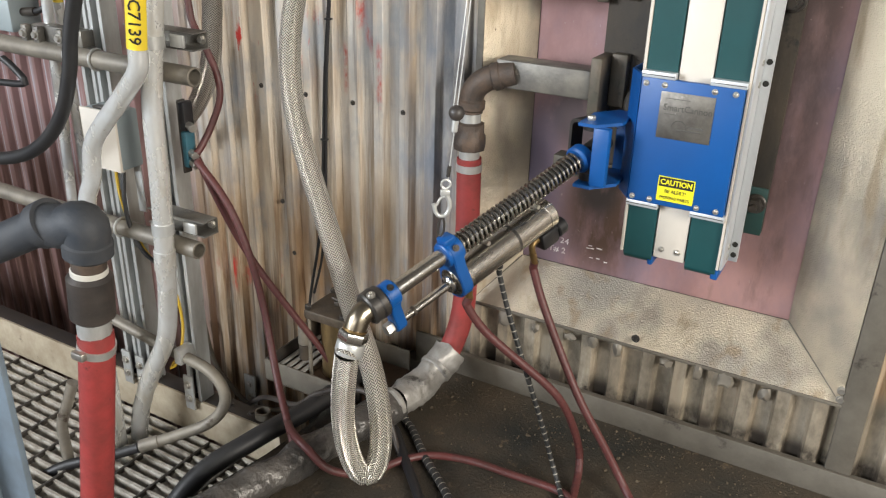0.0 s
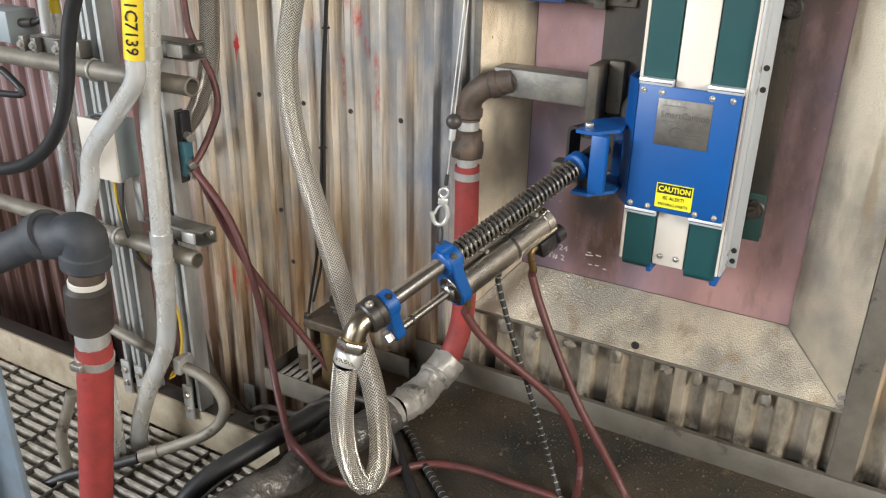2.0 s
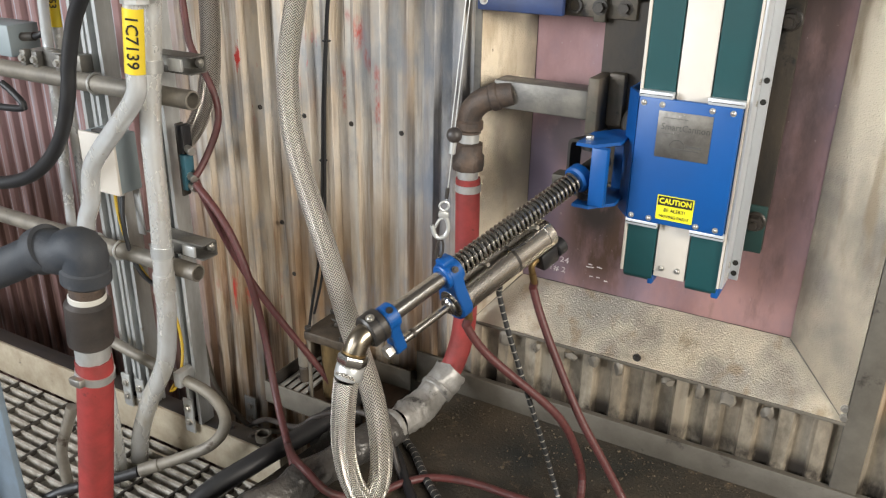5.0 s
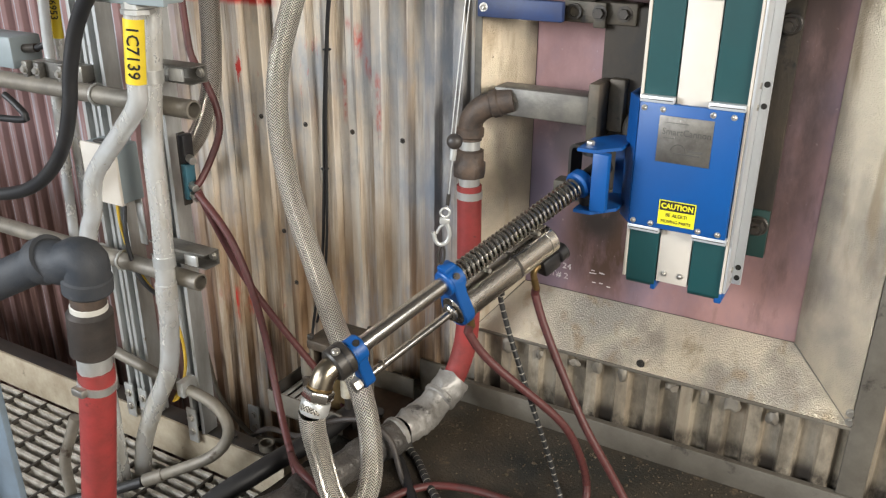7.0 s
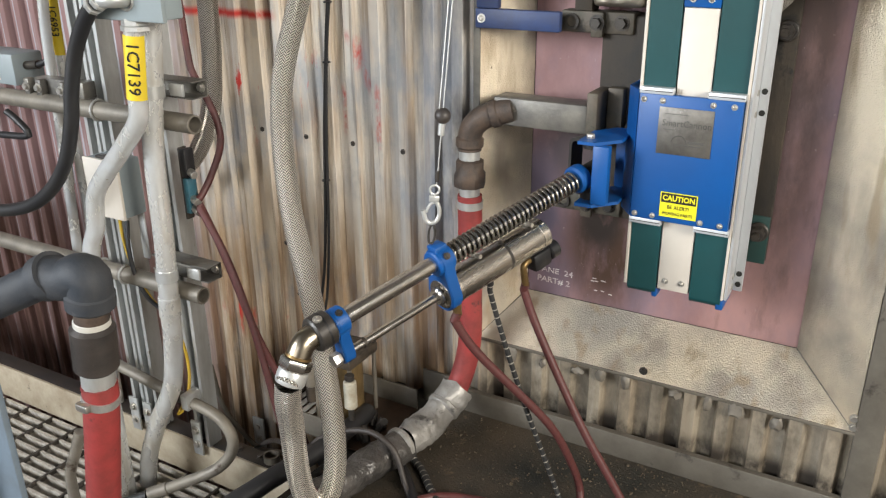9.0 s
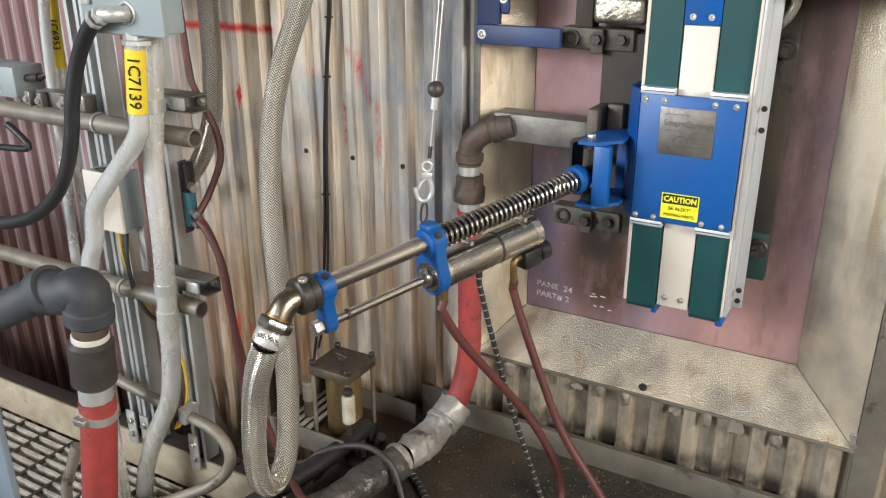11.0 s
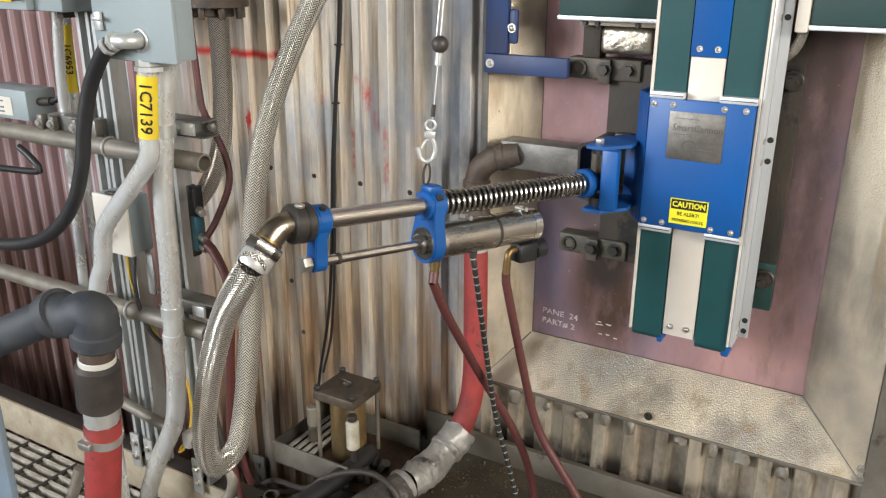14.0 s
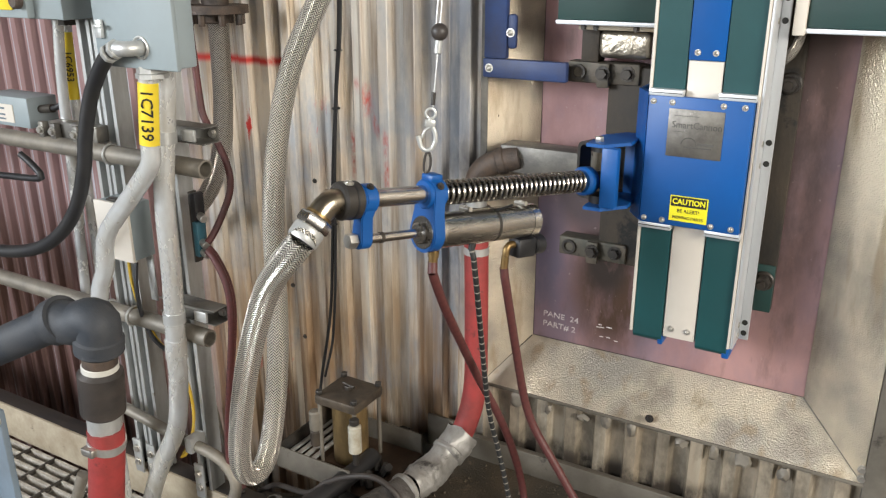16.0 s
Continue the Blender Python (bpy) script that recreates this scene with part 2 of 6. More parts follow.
BRAID_DULL = braid_material("dull_braid", (0.55, 0.51, 0.45), (0.10, 0.09, 0.08))


def spiral_material(name, base, mark, turns):
    m = bpy.data.materials.new(name)
    m.use_nodes = True
    N, L = m.node_tree.nodes, m.node_tree.links
    b = N["Principled BSDF"]
    uv = N.new("ShaderNodeTexCoord")
    w = N.new("ShaderNodeTexWave")
    w.bands_direction, w.inputs["Scale"].default_value = "Y", turns
    L.new(uv.outputs["UV"], w.inputs["Vector"])
    mr = N.new("ShaderNodeMapRange")
    mr.inputs["From Min"].default_value, mr.inputs["From Max"].default_value = 0.93, 0.98
    L.new(w.outputs["Fac"], mr.inputs["Value"])
    mix = N.new("ShaderNodeMix")
    mix.data_type = "RGBA"
    mix.inputs["A"].default_value, mix.inputs["B"].default_value = (*base, 1), (*mark, 1)
    L.new(mr.outputs[0], mix.inputs["Factor"])
    L.new(mix.outputs["Result"], b.inputs["Base Color"])
    b.inputs["Roughness"].default_value = 0.5
    return m


SPIRAL = spiral_material("black_cable_pale_spiral", (0.018, 0.018, 0.018), (0.30, 0.28, 0.24), 19.635)


def wall_material():
    """Weathered aluminium cladding: vertical streaks, brown and blue-black stains, a near-black patch by the corner,
    red spray marks, primer stripes further along.
    """
    m = bpy.data.materials.new("weathered_cladding")
    m.use_nodes = True
    nt = m.node_tree
    N, L = nt.nodes, nt.links
    b = N["Principled BSDF"]
    co = N.new("ShaderNodeTexCoord")
    sep = N.new("ShaderNodeSeparateXYZ")
    L.new(co.outputs["Object"], sep.inputs[0])

    def noise(scale, stretch, lo, hi, detail=6.0):
        mp = N.new("ShaderNodeMapping")
        mp.inputs["Scale"].default_value = stretch
        L.new(co.outputs["Object"], mp.inputs["Vector"])
        n = N.new("ShaderNodeTexNoise")
        n.inputs["Scale"].default_value, n.inputs["Detail"].default_value, n.inputs["Roughness"].default_value = scale, detail, 0.65
        L.new(mp.outputs[0], n.inputs["Vector"])
        r = N.new("ShaderNodeMapRange")
        r.inputs["From Min"].default_value, r.inputs["From Max"].default_value = lo, hi
        L.new(n.outputs["Fac"], r.inputs["Value"])
        return r.outputs[0]

    def math_(op, a, c=None):
        n = N.new("ShaderNodeMath")
        n.operation = op
        for i, q in enumerate((a, c)):
            if q is None:
                continue
            if isinstance(q, (int, float)):
                n.inputs[i].default_value = q
            else:
                L.new(q, n.inputs[i])
        return n.outputs[0]

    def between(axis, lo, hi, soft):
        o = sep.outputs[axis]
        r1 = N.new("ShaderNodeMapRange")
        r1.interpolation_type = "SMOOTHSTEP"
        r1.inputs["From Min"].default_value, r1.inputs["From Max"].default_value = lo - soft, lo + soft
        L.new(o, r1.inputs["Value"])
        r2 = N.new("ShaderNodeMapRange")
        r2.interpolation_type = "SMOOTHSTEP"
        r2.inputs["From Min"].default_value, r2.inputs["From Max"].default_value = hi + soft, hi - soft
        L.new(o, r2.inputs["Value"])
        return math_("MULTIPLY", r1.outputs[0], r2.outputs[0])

    cur = [None]

    def lay(colour, fac):
        mx = N.new("ShaderNodeMix")
        mx.data_type = "RGBA"
        if cur[0] is None:
            mx.inputs["A"].default_value = (0.68, 0.575, 0.44, 1)
        else:
            L.new(cur[0], mx.inputs["A"])
        mx.inputs["B"].default_value = (*colour, 1)
        L.new(fac, mx.inputs["Factor"])
        cur[0] = mx.outputs["Result"]

    lay((0.42, 0.32, 0.215), noise(9, (1, 1, 0.22), 0.42, 0.64))
    lay((0.70, 0.67, 0.61), math_("MULTIPLY", noise(30, (1, 1, 0.04), 0.52, 0.64), 0.7))
    lay((0.60, 0.585, 0.56), math_("MULTIPLY", math_("MULTIPLY", between("Z", 0.42, 3.0, 0.15), noise(13, (1, 1, 0.12), 0.40, 0.58)), 0.6))
    lay((0.25, 0.165, 0.10), math_("MULTIPLY", noise(28, (1, 1, 0.045), 0.51, 0.63), 0.65))
    lay((0.13, 0.095, 0.07), math_("MULTIPLY", noise(42, (1, 1, 0.03), 0.60, 0.68), 0.7))
    lay((0.10, 0.07, 0.05), math_("MULTIPLY", noise(95, (1, 1, 0.015), 0.60, 0.66), 0.6))
    lay((0.30, 0.33, 0.37), math_("MULTIPLY", math_("MULTIPLY", between("X", -0.3, 0.7, 0.1), noise(7, (1, 1, 0.5), 0.50, 0.64)), 0.7))
    blue = math_("MULTIPLY", between("X", 0.40, 0.64, 0.09), noise(9, (1, 1, 0.3), 0.36, 0.60))
    lay((0.15, 0.175, 0.22), math_("MULTIPLY", blue, 0.8))
    # near-black patch by the corner, level with the pipe union
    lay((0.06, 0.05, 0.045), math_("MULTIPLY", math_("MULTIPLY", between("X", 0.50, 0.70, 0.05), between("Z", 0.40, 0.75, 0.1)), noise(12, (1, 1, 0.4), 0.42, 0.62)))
    lay((0.24, 0.25, 0.27), math_("MULTIPLY", math_("MULTIPLY", between("Z", 0.50, 0.66, 0.08), noise(11, (1, 1, 0.5), 0.52, 0.66)), 0.6))
    lay((0.36, 0.21, 0.10), math_("MULTIPLY", math_("MULTIPLY", between("Z", -0.7, 0.34, 0.16), noise(19, (1, 1, 0.10), 0.42, 0.58)), 0.75))
    lay((0.075, 0.045, 0.028), math_("MULTIPLY", math_("MULTIPLY", between("Z", -0.7, 0.20, 0.20), noise(26, (1, 1, 0.07), 0.50, 0.62)), 0.7))
    lay((0.43, 0.43, 0.48), math_("MULTIPLY", between("X", -3.0, -0.30, 0.08), 0.85))
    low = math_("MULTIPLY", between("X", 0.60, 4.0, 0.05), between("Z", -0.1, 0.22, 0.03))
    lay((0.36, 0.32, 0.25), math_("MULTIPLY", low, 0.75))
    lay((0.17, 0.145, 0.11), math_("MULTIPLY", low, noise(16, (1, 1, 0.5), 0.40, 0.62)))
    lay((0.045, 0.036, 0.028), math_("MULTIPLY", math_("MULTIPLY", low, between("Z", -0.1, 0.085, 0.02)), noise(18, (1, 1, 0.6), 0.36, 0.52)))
    # salmon primer worn off in bands along the ribs, rust towards the foot
    band = math_("SINE", math_("MULTIPLY", math_("ADD", sep.outputs["X"], math_("MULTIPLY", noise(5, (1, 1, 0.3), 0.0, 1.0), 0.012)), 6.2832 / 0.0678))
    far = between("X", -3.0, -0.28, 0.08)
    prim = math_("MULTIPLY", math_("MULTIPLY", far, math_("GREATER_THAN", band, -0.15)), noise(24, (1, 1, 0.05), 0.28, 0.42))
    lay((0.29, 0.155, 0.14), math_("MULTIPLY", prim, 0.9))
    lay((0.085, 0.042, 0.030), math_("MULTIPLY", math_("MULTIPLY", far, between("Z", -0.9, 0.30, 0.22)), noise(15, (1, 1, 0.08), 0.30, 0.52)))
    # red spray marks
    red = (0.50, 0.03, 0.02)
    lay(red, math_("MULTIPLY", math_("MULTIPLY", between("X", -0.30, 0.06, 0.02), between("Z", 0.883, 0.900, 0.008)), noise(14, (1, 1, 0.6), 0.28, 0.44)))
    for x0, x1, z0, z1 in ((0.262, 0.276, 0.845, 0.862), (0.284, 0.296, 0.79, 0.85), (0.298, 0.308, 0.755, 0.80), (0.308, 0.318, 0.735, 0.765), (0.338, 0.350, 0.62, 0.755), (0.236, 0.246, 0.64, 0.74)):
        lay(red, math_("MULTIPLY", math_("MULTIPLY", between("X", x0, x1, 0.005), between("Z", z0, z1, 0.018)), noise(60, (1, 1, 0.5), 0.38, 0.66)))
    lay((0.70, 0.66, 0.62), math_("MULTIPLY", math_("MULTIPLY", between("X", 0.308, 0.322, 0.005), between("Z", 0.66, 0.735, 0.02)), noise(26, (1, 1, 0.4), 0.36, 0.46)))
    lay(red, math_("MULTIPLY", math_("MULTIPLY", between("X", 0.13, 0.20, 0.02), between("Z", 0.62, 0.80, 0.04)), noise(22, (1, 1, 0.4), 0.56, 0.64)))
    lay(red, math_("MULTIPLY", math_("MULTIPLY", between("X", -0.10, 0.0, 0.02), between("Z", 0.60, 0.78, 0.05)), noise(24, (1, 1, 0.35), 0.58, 0.64)))
    lay(red, math_("MULTIPLY", math_("MULTIPLY", between("X", -0.20, 0.06, 0.03), between("Z", 0.02, 0.16, 0.04)), noise(18, (1, 1, 0.35), 0.56, 0.68)))
    L.new(cur[0], b.inputs["Base Color"])
    b.inputs["Metallic"].default_value = 0.28
    rg = N.new("ShaderNodeMapRange")
    rg.inputs["To Min"].default_value, rg.inputs["To Max"].default_value = 0.34, 0.62
    L.new(noise(14, (1, 1, 0.1), 0.3, 0.7), rg.inputs["Value"])
    L.new(rg.outputs[0], b.inputs["Roughness"])
    bp = N.new("ShaderNodeBump")
    bp.inputs["Strength"].default_value, bp.inputs["Distance"].default_value = 0.25, 0.004
    L.new(noise(16, (1, 1, 0.15), 0.2, 0.8), bp.inputs["Height"])
    L.new(bp.outputs[0], b.inputs["Normal"])
    return m


CLADDING = wall_material()


def stucco_material():
    """Embossed aluminium sheet with smoky patches."""
    m = bpy.data.materials.new("stucco_embossed_aluminium")
    m.use_nodes = True
    N, L = m.node_tree.nodes, m.node_tree.links
    b = N["Principled BSDF"]
    co = N.new("ShaderNodeTexCoord")
    vo = N.new("ShaderNodeTexVoronoi")
    vo.feature, vo.inputs["Scale"].default_value = "SMOOTH_F1", 380.0
    ns = N.new("ShaderNodeTexNoise")
    ns.inputs["Scale"].default_value, ns.inputs["Detail"].default_value = 520.0, 2.0
    for n in (vo, ns):
        L.new(co.outputs["Object"], n.inputs["Vector"])
    ad = N.new("ShaderNodeMath")
    ad.operation = "ADD"
    L.new(vo.outputs["Distance"], ad.inputs[0])
    L.new(ns.outputs["Fac"], ad.inputs[1])
    bp = N.new("ShaderNodeBump")
    bp.inputs["Strength"].default_value, bp.inputs["Distance"].default_value = 0.9, 0.0013
    L.new(ad.outputs[0], bp.inputs["Height"])
    L.new(bp.outputs[0], b.inputs["Normal"])
    n1 = N.new("ShaderNodeTexNoise")
    n1.inputs["Scale"].default_value, n1.inputs["Detail"].default_value = 5.5, 8.0
    L.new(co.outputs["Object"], n1.inputs["Vector"])
    r = N.new("ShaderNodeMapRange")
    r.inputs["From Min"].default_value, r.inputs["From Max"].default_value = 0.42, 0.66
    L.new(n1.outputs["Fac"], r.inputs["Value"])
    mix = N.new("ShaderNodeMix")
    mix.data_type = "RGBA"
    mix.inputs["A"].default_value, mix.inputs["B"].default_value = (0.62, 0.54, 0.41, 1), (0.33, 0.30, 0.255, 1)
    L.new(r.outputs[0], mix.inputs["Factor"])
    # brown and sooty runs, long down the sheet
    out = mix.outputs["Result"]
    for scale, stretch, lo, hi, colour, most in ((9, (1, 1, 0.35), 0.50, 0.66, (0.20, 0.175, 0.15), 0.75), (22, (1, 1, 0.2), 0.55, 0.66, (0.30, 0.22, 0.13), 0.6)):
        mp = N.new("ShaderNodeMapping")
        mp.inputs["Scale"].default_value = stretch
        L.new(co.outputs["Object"], mp.inputs["Vector"])
        n2 = N.new("ShaderNodeTexNoise")
        n2.inputs["Scale"].default_value, n2.inputs["Detail"].default_value = scale, 8.0
        L.new(mp.outputs[0], n2.inputs["Vector"])
        r2 = N.new("ShaderNodeMapRange")
        r2.inputs["From Min"].default_value, r2.inputs["From Max"].default_value, r2.inputs["To Max"].default_value = lo, hi, most
        L.new(n2.outputs["Fac"], r2.inputs["Value"])
        mx = N.new("ShaderNodeMix")
        mx.data_type = "RGBA"
        mx.inputs["B"].default_value = (*colour, 1)
        L.new(out, mx.inputs["A"])
        L.new(r2.outputs[0], mx.inputs["Factor"])
        out = mx.outputs["Result"]
    L.new(out, b.inputs["Base Color"])
    b.inputs["Metallic"].default_value, b.inputs["Roughness"].default_value = 0.70, 0.31
    return m


STUCCO = stucco_material()


def plate_material():
    """Red-oxide primer: mottled, with brown runs under the port, soot by the arm, painted shade beside the rail and a
    blue bloom at the edges.
    """
    m = bpy.data.materials.new("primed_plate")
    m.use_nodes = True
    N, L = m.node_tree.nodes, m.node_tree.links
    b = N["Principled BSDF"]
    co = N.new("ShaderNodeTexCoord")
    cur = [None]

    def noise(scale, stretch, lo, hi):
        mp = N.new("ShaderNodeMapping")
        mp.inputs["Scale"].default_value = stretch
        L.new(co.outputs["Object"], mp.inputs["Vector"])
        n = N.new("ShaderNodeTexNoise")
        n.inputs["Scale"].default_value, n.inputs["Detail"].default_value, n.inputs["Roughness"].default_value = scale, 7.0, 0.65
        L.new(mp.outputs[0], n.inputs["Vector"])
        r = N.new("ShaderNodeMapRange")
        r.inputs["From Min"].default_value, r.inputs["From Max"].default_value = lo, hi
        L.new(n.outputs["Fac"], r.inputs["Value"])
        return r.outputs[0]

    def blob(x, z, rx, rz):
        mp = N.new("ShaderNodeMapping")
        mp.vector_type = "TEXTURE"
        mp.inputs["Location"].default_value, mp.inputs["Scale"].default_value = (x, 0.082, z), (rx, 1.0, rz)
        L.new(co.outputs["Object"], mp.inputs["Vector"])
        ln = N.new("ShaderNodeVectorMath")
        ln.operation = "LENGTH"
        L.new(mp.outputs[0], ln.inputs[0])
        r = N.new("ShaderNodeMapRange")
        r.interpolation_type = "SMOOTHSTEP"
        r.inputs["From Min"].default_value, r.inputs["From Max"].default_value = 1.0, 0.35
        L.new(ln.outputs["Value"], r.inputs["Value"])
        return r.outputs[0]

    def lay(colour, fac, fac2=None, amount=1.0):
        mx = N.new("ShaderNodeMix")
        mx.data_type = "RGBA"
        if cur[0] is None:
            mx.inputs["A"].default_value = (0.42, 0.245, 0.235, 1)
        else:
            L.new(cur[0], mx.inputs["A"])
        mx.inputs["B"].default_value = (*colour, 1)
        mu = N.new("ShaderNodeMath")
        mu.operation = "MULTIPLY"
        mu.inputs[1].default_value = amount
        L.new(fac, mu.inputs[0])
        out = mu.outputs[0]
        if fac2 is not None:
            m2 = N.new("ShaderNodeMath")
            m2.operation = "MULTIPLY"
            L.new(out, m2.inputs[0])
            L.new(fac2, m2.inputs[1])
            out = m2.outputs[0]
        L.new(out, mx.inputs["Factor"])
        cur[0] = mx.outputs["Result"]

    lay((0.28, 0.155, 0.155), noise(5, (1, 1, 0.6), 0.42, 0.66))
    lay((0.22, 0.17, 0.215), noise(3.5, (1, 1, 0.5), 0.45, 0.64), None, 0.85)
    lay((0.13, 0.085, 0.075), noise(17, (1, 1, 0.3), 0.55, 0.70), None, 0.6)
    lay((0.085, 0.047, 0.030), blob(0.86, 0.46, 0.14, 0.22), noise(10, (1, 1, 0.35), 0.28, 0.50), 1.0)
    lay((0.035, 0.025, 0.020), blob(0.84, 0.50, 0.07, 0.10), noise(14, (1, 1, 0.5), 0.28, 0.46), 1.0)
    lay((0.06, 0.055, 0.06), blob(0.78, 0.66, 0.12, 0.14), noise(8, (1, 1, 0.6), 0.28, 0.52), 0.85)
    # shade behind the vertical rail, painted as a tall dark blob
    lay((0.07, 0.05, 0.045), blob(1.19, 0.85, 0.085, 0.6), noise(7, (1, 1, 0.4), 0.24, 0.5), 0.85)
    lay((0.13, 0.12, 0.17), blob(0.70, 0.50, 0.07, 0.18), noise(9, (1, 1, 0.5), 0.30, 0.52), 0.8)
    lay((0.45, 0.36, 0.34), noise(90, (1, 1, 1), 0.66, 0.72), None, 0.5)
    L.new(cur[0], b.inputs["Base Color"])
    rr = N.new("ShaderNodeMapRange")
    rr.inputs["To Min"].default_value, rr.inputs["To Max"].default_value = 0.38, 0.62
    L.new(noise(12, (1, 1, 1), 0.2, 0.8), rr.inputs["Value"])
    L.new(rr.outputs[0], b.inputs["Roughness"])
    bp = N.new("ShaderNodeBump")
    bp.inputs["Strength"].default_value, bp.inputs["Distance"].default_value = 0.15, 0.002
    L.new(noise(80, (1, 1, 1), 0.2, 0.8), bp.inputs["Height"])
    L.new(bp.outputs[0], b.inputs["Normal"])
    return m


PRIMED = plate_material()

# ---------------- mesh helpers ----------------
def part(name, bm, material, parent=None, label="", smooth=True):
    me = bpy.data.meshes.new(name)
    bmesh.ops.recalc_face_normals(bm, faces=bm.faces[:])
    bm.to_mesh(me)
    bm.free()
    me.materials.append(material)
    if smooth:
        me.polygons.foreach_set("use_smooth", [True] * len(me.polygons))
        me.set_sharp_from_angle(angle=radians(38))
    ob = new(name, me)
    if parent:
        ob.parent = parent
    return tagged(ob, label)


def thing(name, label, category, group="", at=None):
    ob = new(name)
    ob.empty_display_size = 0.05
    if at is not None:
        ob.matrix_world = at
    return tagged(ob, label, category, group)


def box_bm(x0, x1, y0, y1, z0, z1, bevel=0.0, bm=None, m=None, seg=2):
    own = bm is None
    bm = bm or bmesh.new()
    mm = Matrix.LocRotScale(((x0 + x1) / 2, (y0 + y1) / 2, (z0 + z1) / 2), None, (abs(x1 - x0), abs(y1 - y0), abs(z1 - z0)))
    r = bmesh.ops.create_cube(bm, size=1, matrix=(m @ mm) if m else mm)
    if bevel:
        es = list({e for v in r["verts"] for e in v.link_edges})
        bmesh.ops.bevel(bm, geom=es, offset=bevel, segments=seg, profile=0.5, affect="EDGES")
    return bm


def frame_of(a, b):
    a, b = Vector(a), Vector(b)
    q = (b - a).to_track_quat("Z", "Y").to_matrix().to_4x4()
    return Matrix.Translation(a) @ q, (b - a).length


def cyl_bm(a, b, r, r2=None, n=24, bm=None, bevel=0.0):
    """A rod from a to b."""
    bm = bm or bmesh.new()
    m, h = frame_of(a, b)
    r2 = r if r2 is None else r2
    c = min(bevel, h / 3)
    return lathe_bm([(0, 0), (r - c, 0), (r, c), (r2, h - c), (r2 - c, h), (0, h)] if c else [(0, 0), (r, 0), (r2, h), (0, h)], m, n, bm)


def lathe_bm(profile, m, n=24, bm=None):
    """A turned shape: (radius, height) pairs about m's z axis."""
    bm = bm or bmesh.new()
    rings = []
    for r, h in profile:
        if r < 1e-6:
            rings.append([bm.verts.new(m @ Vector((0, 0, h)))])
        else:
            rings.append([bm.verts.new(m @ Vector((r * math.cos(2 * math.pi * k / n), r * math.sin(2 * math.pi * k / n), h))) for k in range(n)])
    for A, B in zip(rings, rings[1:]):
        if len(A) == 1 and len(B) == 1:
            continue
        for k in range(n):
            j = (k + 1) % n
            if len(A) == 1:
                bm.faces.new((A[0], B[k], B[j]))
            elif len(B) == 1:
                bm.faces.new((A[k], B[0], A[j]))
            else:
                bm.faces.new((A[k], B[k], B[j], A[j]))
    return bm


def spline(points, step=0.01):
    """A smooth line through the points, resampled at even steps."""
    P = [Vector(p) for p in points]
    P = [P[0] * 2 - P[1]] + P + [P[-1] * 2 - P[-2]]
    fine = []
    for i in range(1, len(P) - 2):
        p0, p1, p2, p3 = P[i - 1:i + 3]
        for k in range(24):
            t = k / 24
            fine.append(0.5 * (2 * p1 + (p2 - p0) * t + (2 * p0 - 5 * p1 + 4 * p2 - p3) * t * t + (3 * p1 - p0 - 3 * p2 + p3) * t ** 3))
    fine.append(P[-2])
    out, need = [fine[0]], step
    for a, b in zip(fine, fine[1:]):
        d = (b - a).length
        while d >= need and d > 0:
            a = a + (b - a) * (need / d)
            out.append(a.copy())
            d, need = (b - a).length, step
        need -= d
    return out


def tube_bm(points, r, n=14, step=0.012, bm=None, cap=True, smooth_line=True, radii=None):
    """A tube swept along the points, with UV along and round it."""
    bm = bm or bmesh.new()
    uvl = bm.loops.layers.uv.verify()
    line = spline(points, step) if smooth_line else [Vector(p) for p in points]
    rings, up = [], None
    for i, p in enumerate(line):
        t = (line[min(i + 1, len(line) - 1)] - line[max(i - 1, 0)]).normalized()
        if up is None:
            up = Vector((0, 0, 1)) if abs(t.z) < 0.9 else Vector((1, 0, 0))
        up = (up - t * up.dot(t)).normalized()
        side = t.cross(up)
        rr = r if radii is None else radii(i / max(1, len(line) - 1))
        rings.append([bm.verts.new(p + (up * math.cos(2 * math.pi * k / n) + side * math.sin(2 * math.pi * k / n)) * rr) for k in range(n)])
    s = 0.0
    for i, (A, B) in enumerate(zip(rings, rings[1:])):
        d = (line[i + 1] - line[i]).length
        for k in range(n):
            j = (k + 1) % n
            f = bm.faces.new((A[k], A[j], B[j], B[k]))
            for lp, (u, v) in zip(f.loops, ((k / n, s), ((k + 1) / n, s), ((k + 1) / n, s + d), (k / n, s + d))):
                lp[uvl].uv = (u, v)
        s += d
    if cap:
        bm.faces.new(rings[0][::-1])
        bm.faces.new(rings[-1])
    return bm


def pipe_open_bm(a, b, r, wall=0.004, n=28):
    """A pipe with an open far end b."""
    m, h = frame_of(a, b)
    return lathe_bm([(0, 0), (r, 0), (r, h - 0.001), (r - 0.001, h), (r - wall, h), (r - wall, h - 0.06), (0, h - 0.06)], m, n)


def torus_bm(m, R, r, n=32, k=8, bm=None, arc=1.0):
    bm = bm or bmesh.new()
    rings = []
    for i in range(n):
        a = 2 * math.pi * arc * i / n
        rings.append([bm.verts.new(m @ Vector(((R + r * math.cos(2 * math.pi * j / k)) * math.cos(a), (R + r * math.cos(2 * math.pi * j / k)) * math.sin(a),
                                              r * math.sin(2 * math.pi * j / k)))) for j in range(k)])
    for i in range(n if arc == 1.0 else n - 1):
        A, B = rings[i], rings[(i + 1) % n]
        for j in range(k):
            bm.faces.new((A[j], A[(j + 1) % k], B[(j + 1) % k], B[j]))
    return bm


